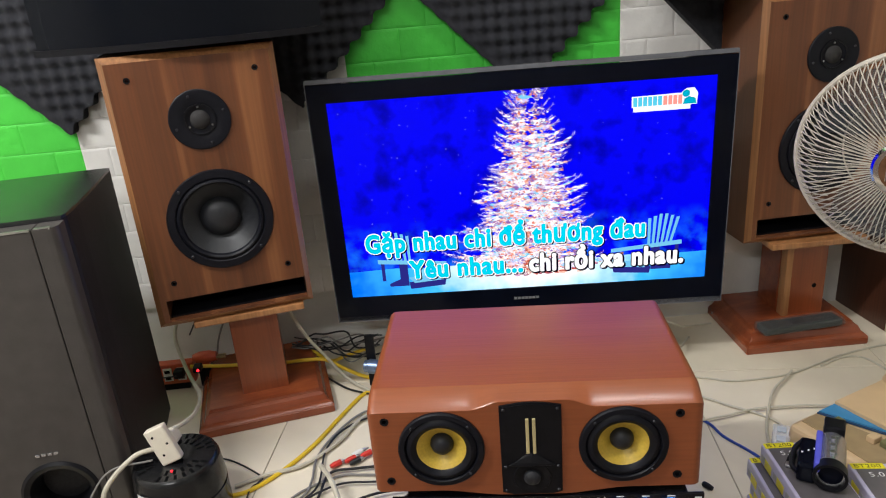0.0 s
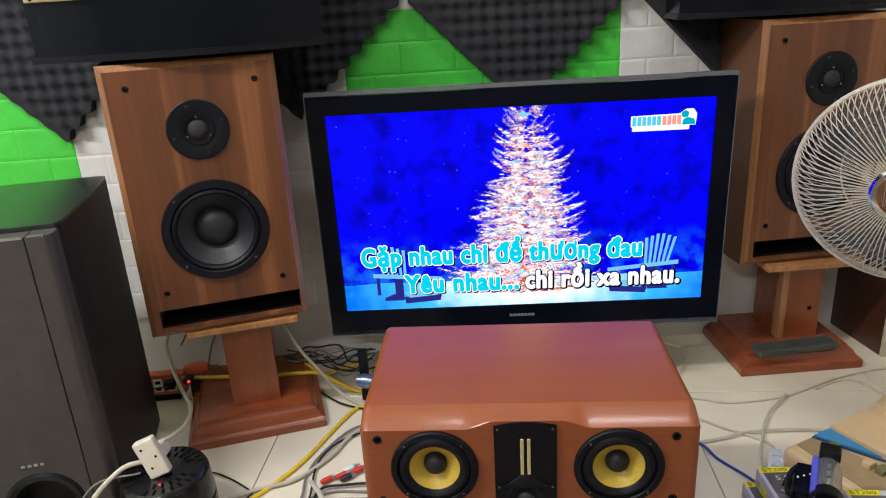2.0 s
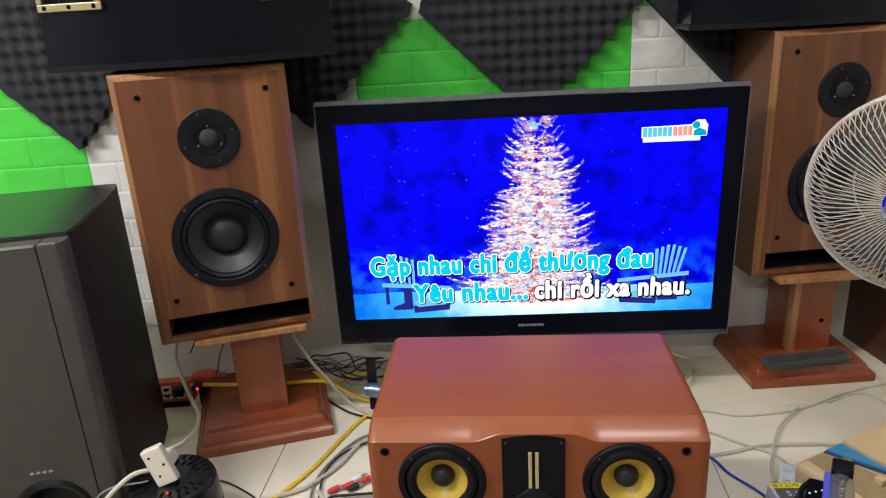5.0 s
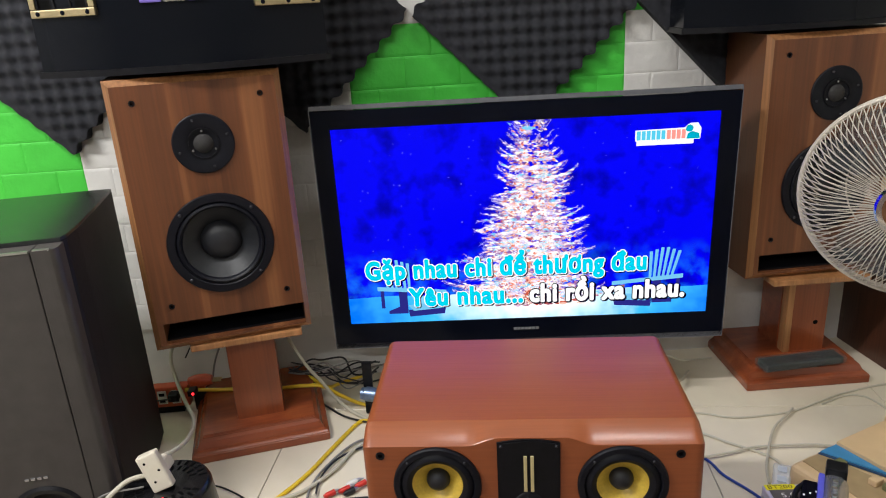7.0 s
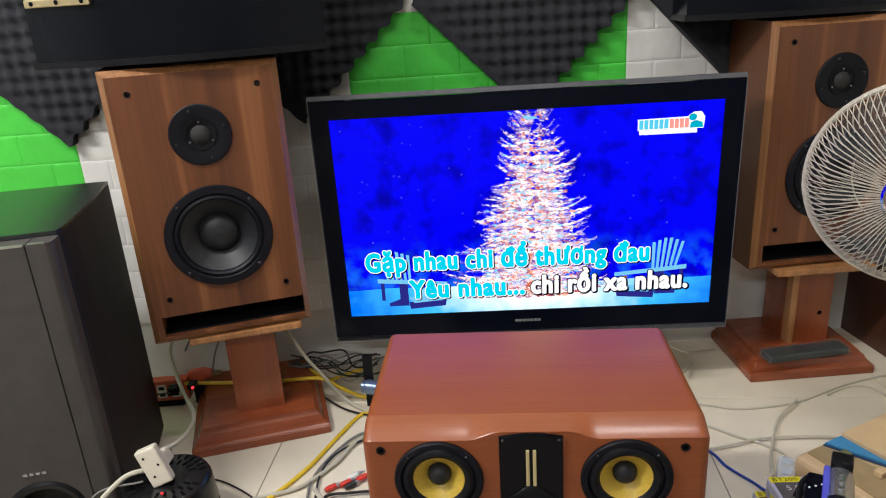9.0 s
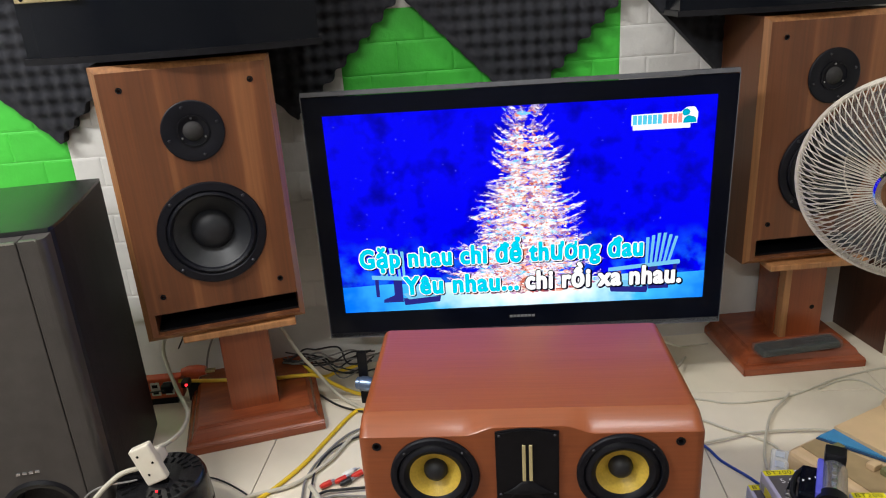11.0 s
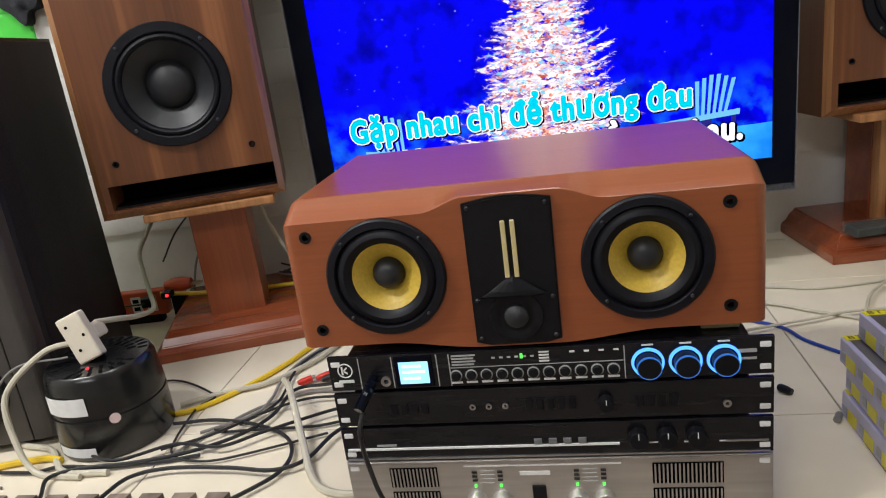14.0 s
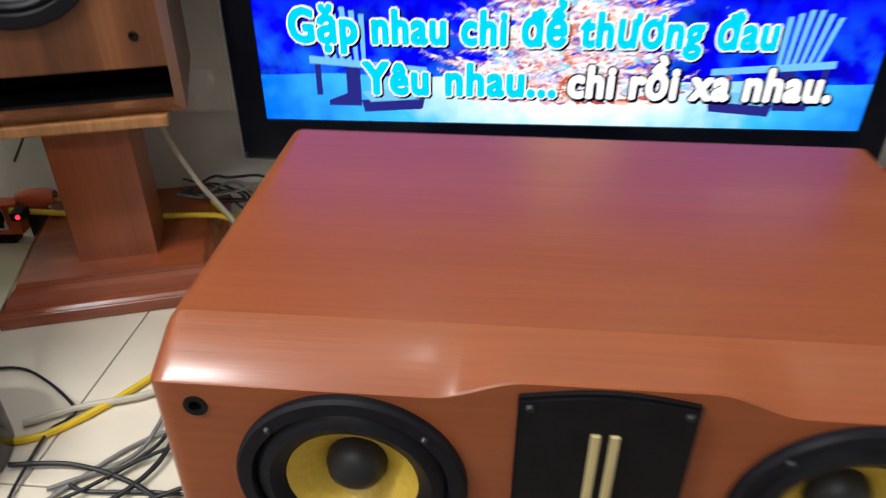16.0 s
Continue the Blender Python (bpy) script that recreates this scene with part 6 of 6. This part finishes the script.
cable([(0.886, 1.762), (0.958, 1.8), (1.005, 1.794), (1.03, 1.737), (1.05, 1.66)], 0.0024, W_, "white cable curving over cream tiles")
cable([(0.42, 1.7), (0.556, 1.636), (0.61, 1.596), (0.663, 1.561), (0.694, 1.527), (0.7, 1.48)], 0.003, W_, "white cable crossing on cream tiles", 0.001)
cable([(0.42, 1.5), (0.529, 1.534), (0.597, 1.553), (0.667, 1.575), (0.795, 1.582), (0.86, 1.57)], 0.0027, W_, "white cable crossing on cream tiles", 0.006)
cable([(0.801, 1.73), (0.787, 1.712), (0.732, 1.652), (0.695, 1.583), (0.659, 1.497), (0.64, 1.43, 0.02)], 0.003, W_, "white lead of the extension socket", 0.008)
cable([(0.42, 1.62), (0.532, 1.545), (0.563, 1.48), (0.608, 1.416), (0.65, 1.33)], 0.0031, CABLE_BLUE, "blue network cable on cream tiles")
cable([(0.5, 1.8, 0.13), (0.56, 1.86, 0.08), (0.6, 1.95, 0.03), (0.68, 2.0, 0.01)], 0.0026, W_, "thin white cable hanging below television")
cable([(0.45, 1.78, 0.12), (0.54, 1.82, 0.04), (0.6, 1.93, 0.006)], 0.0035, W_, "thin white cable hanging below television")
cable([(-0.0465, 0.986, 0.188), (-0.051, 0.978, 0.16), (-0.045, 0.982, 0.1), (-0.036, 0.985, 0.05), (-0.05, 0.97, 0.008), (-0.12, 0.95, 0.0165), (-0.2, 0.9, 0.0165)], 0.0045, K, "black microphone cable hanging before rack units")
cable([(-1.15, 1.4), (-1.05, 1.36), (-0.99, 1.27), (-0.9, 1.13), (-0.84, 1.12)], 0.0055, W_, "white cable beside the subwoofer")

for k, (x, y, mat, z) in enumerate(((-0.262, 1.425, RED_PLASTIC, 0.009), (-0.25, 1.448, WHITE_PLASTIC, 0.009), (-0.292, 1.41, RED_PLASTIC, 0.009), (-0.228, 1.44, RED_PLASTIC, 0.012), (-0.25, 1.418, CABLE_BLACK, 0.009))):
    pl = empty("audio_plug", pose(x, y, z, 0, 0, -52))
    part("sleeve", lathe([(0.0, -0.018), (0.004, -0.018), (0.0062, -0.01), (0.0065, 0.008), (0.0, 0.008)], 16), mat, pl, "coloured plastic sleeve", True)
    part("tip", lathe([(0.0045, 0.008), (0.0045, 0.016), (0.0018, 0.0165), (0.0018, 0.024), (0, 0.025)], 14), STEEL, pl, "metal tip", True)
    tagged(pl, "audio plug with coloured sleeve lying on tiles", "plug", "audio plugs")


# ---------------------------------------------------------------- puzzle floor mats
def puzzle_mat(x0, x1, y0, y1, label):
    tooth, step = 0.016, 0.05
    outline, x = [(x0, y0), (x1, y0)], x1
    while x > x0 + step:
        outline += [(x, y1), (x - step * 0.45, y1), (x - step * 0.38, y1 + tooth), (x - step * 1.02, y1 + tooth)]
        x -= step
    outline.append((x0, y1))
    bm = prism(outline, 0.0, 0.011)
    return tagged(part("floor_mat", bm, MAT), label, "mat", "puzzle floor mats")


puzzle_mat(-1.3, -0.275, 0.42, 1.076, "brown patterned foam puzzle mat with toothed edge")
puzzle_mat(-0.274, 0.389, 0.3, 0.985, "brown patterned foam puzzle mat before the rack")
puzzle_mat(0.39, 1.3, 0.3, 1.045, "brown patterned foam puzzle mat beside product boxes")
puzzle_mat(-1.3, 1.3, -0.6, 0.28, "brown patterned foam puzzle mat on floor")


# ---------------------------------------------------------------- floor tiles
tile_mesh = None
TS = 0.5
for i in range(-4, 5):
    for j in range(-9, 3):
        x0, y0 = 0.542 + (i - 1) * TS, 1.259 + (j - 1) * TS
        if tile_mesh is None:
            bm = box(0.0012, TS - 0.0012, 0.0012, TS - 0.0012, -0.0045, 0.0, 0.0008, 1)
            t0 = part("tile", bm, TILE, floor, m=pose(x0, y0, 0))
            tile_mesh = t0.data
        else:
            ob = new("tile", tile_mesh)
            ob.parent, ob.matrix_basis = floor, pose(x0, y0, 0)

# ---------------------------------------------------------------- foam bricks on the back wall
ROW, BASE = 0.077, 0.195


def brick_mesh(length, mat):
    """A soft block with a shallow slanted edge all round its face."""
    bm = bmesh.new()
    loops = []
    for cut_in, y in ((0.0, 0.0062), (0.0, -0.0048), (0.0022, -0.0056), (0.0065, -0.0062)):
        hx, hz = length / 2 - cut_in, ROW / 2 - cut_in
        loops.append([bm.verts.new((x, y, z)) for x, z in ((-hx, -hz), (hx, -hz), (hx, hz), (-hx, hz))])
    for a, b in zip(loops, loops[1:]):
        for k in range(4):
            bm.faces.new((a[k], a[(k + 1) % 4], b[(k + 1) % 4], b[k]))
    bm.faces.new(loops[-1])
    bmesh.ops.recalc_face_normals(bm, faces=bm.faces[:])
    me = bpy.data.meshes.new("brick")
    bm.to_mesh(me)
    bm.free()
    me.materials.append(mat)
    return me


shapes = {(n, g): brick_mesh(n, GREEN_BRICK if g else WHITE_BRICK) for n in (0.14, 0.07) for g in (0, 1)}
EDGE = 0.124
for panel in range(-2, 3):
    u0 = EDGE + panel * 0.7
    for row in range(15):
        upper = row >= 10
        green = (panel % 2 == 0) != upper
        z = BASE + (row + 0.5) * ROW
        cells = [0.14] * 5 if row % 2 == 0 else [0.07] + [0.14] * 4 + [0.07]
        u = u0
        for n in cells:
            ob = new("brick", shapes[(n, 1 if green else 0)])
            ob.parent = wall_back
            ob.matrix_basis = pose(u + n / 2, -0.0066, z)
            u += n
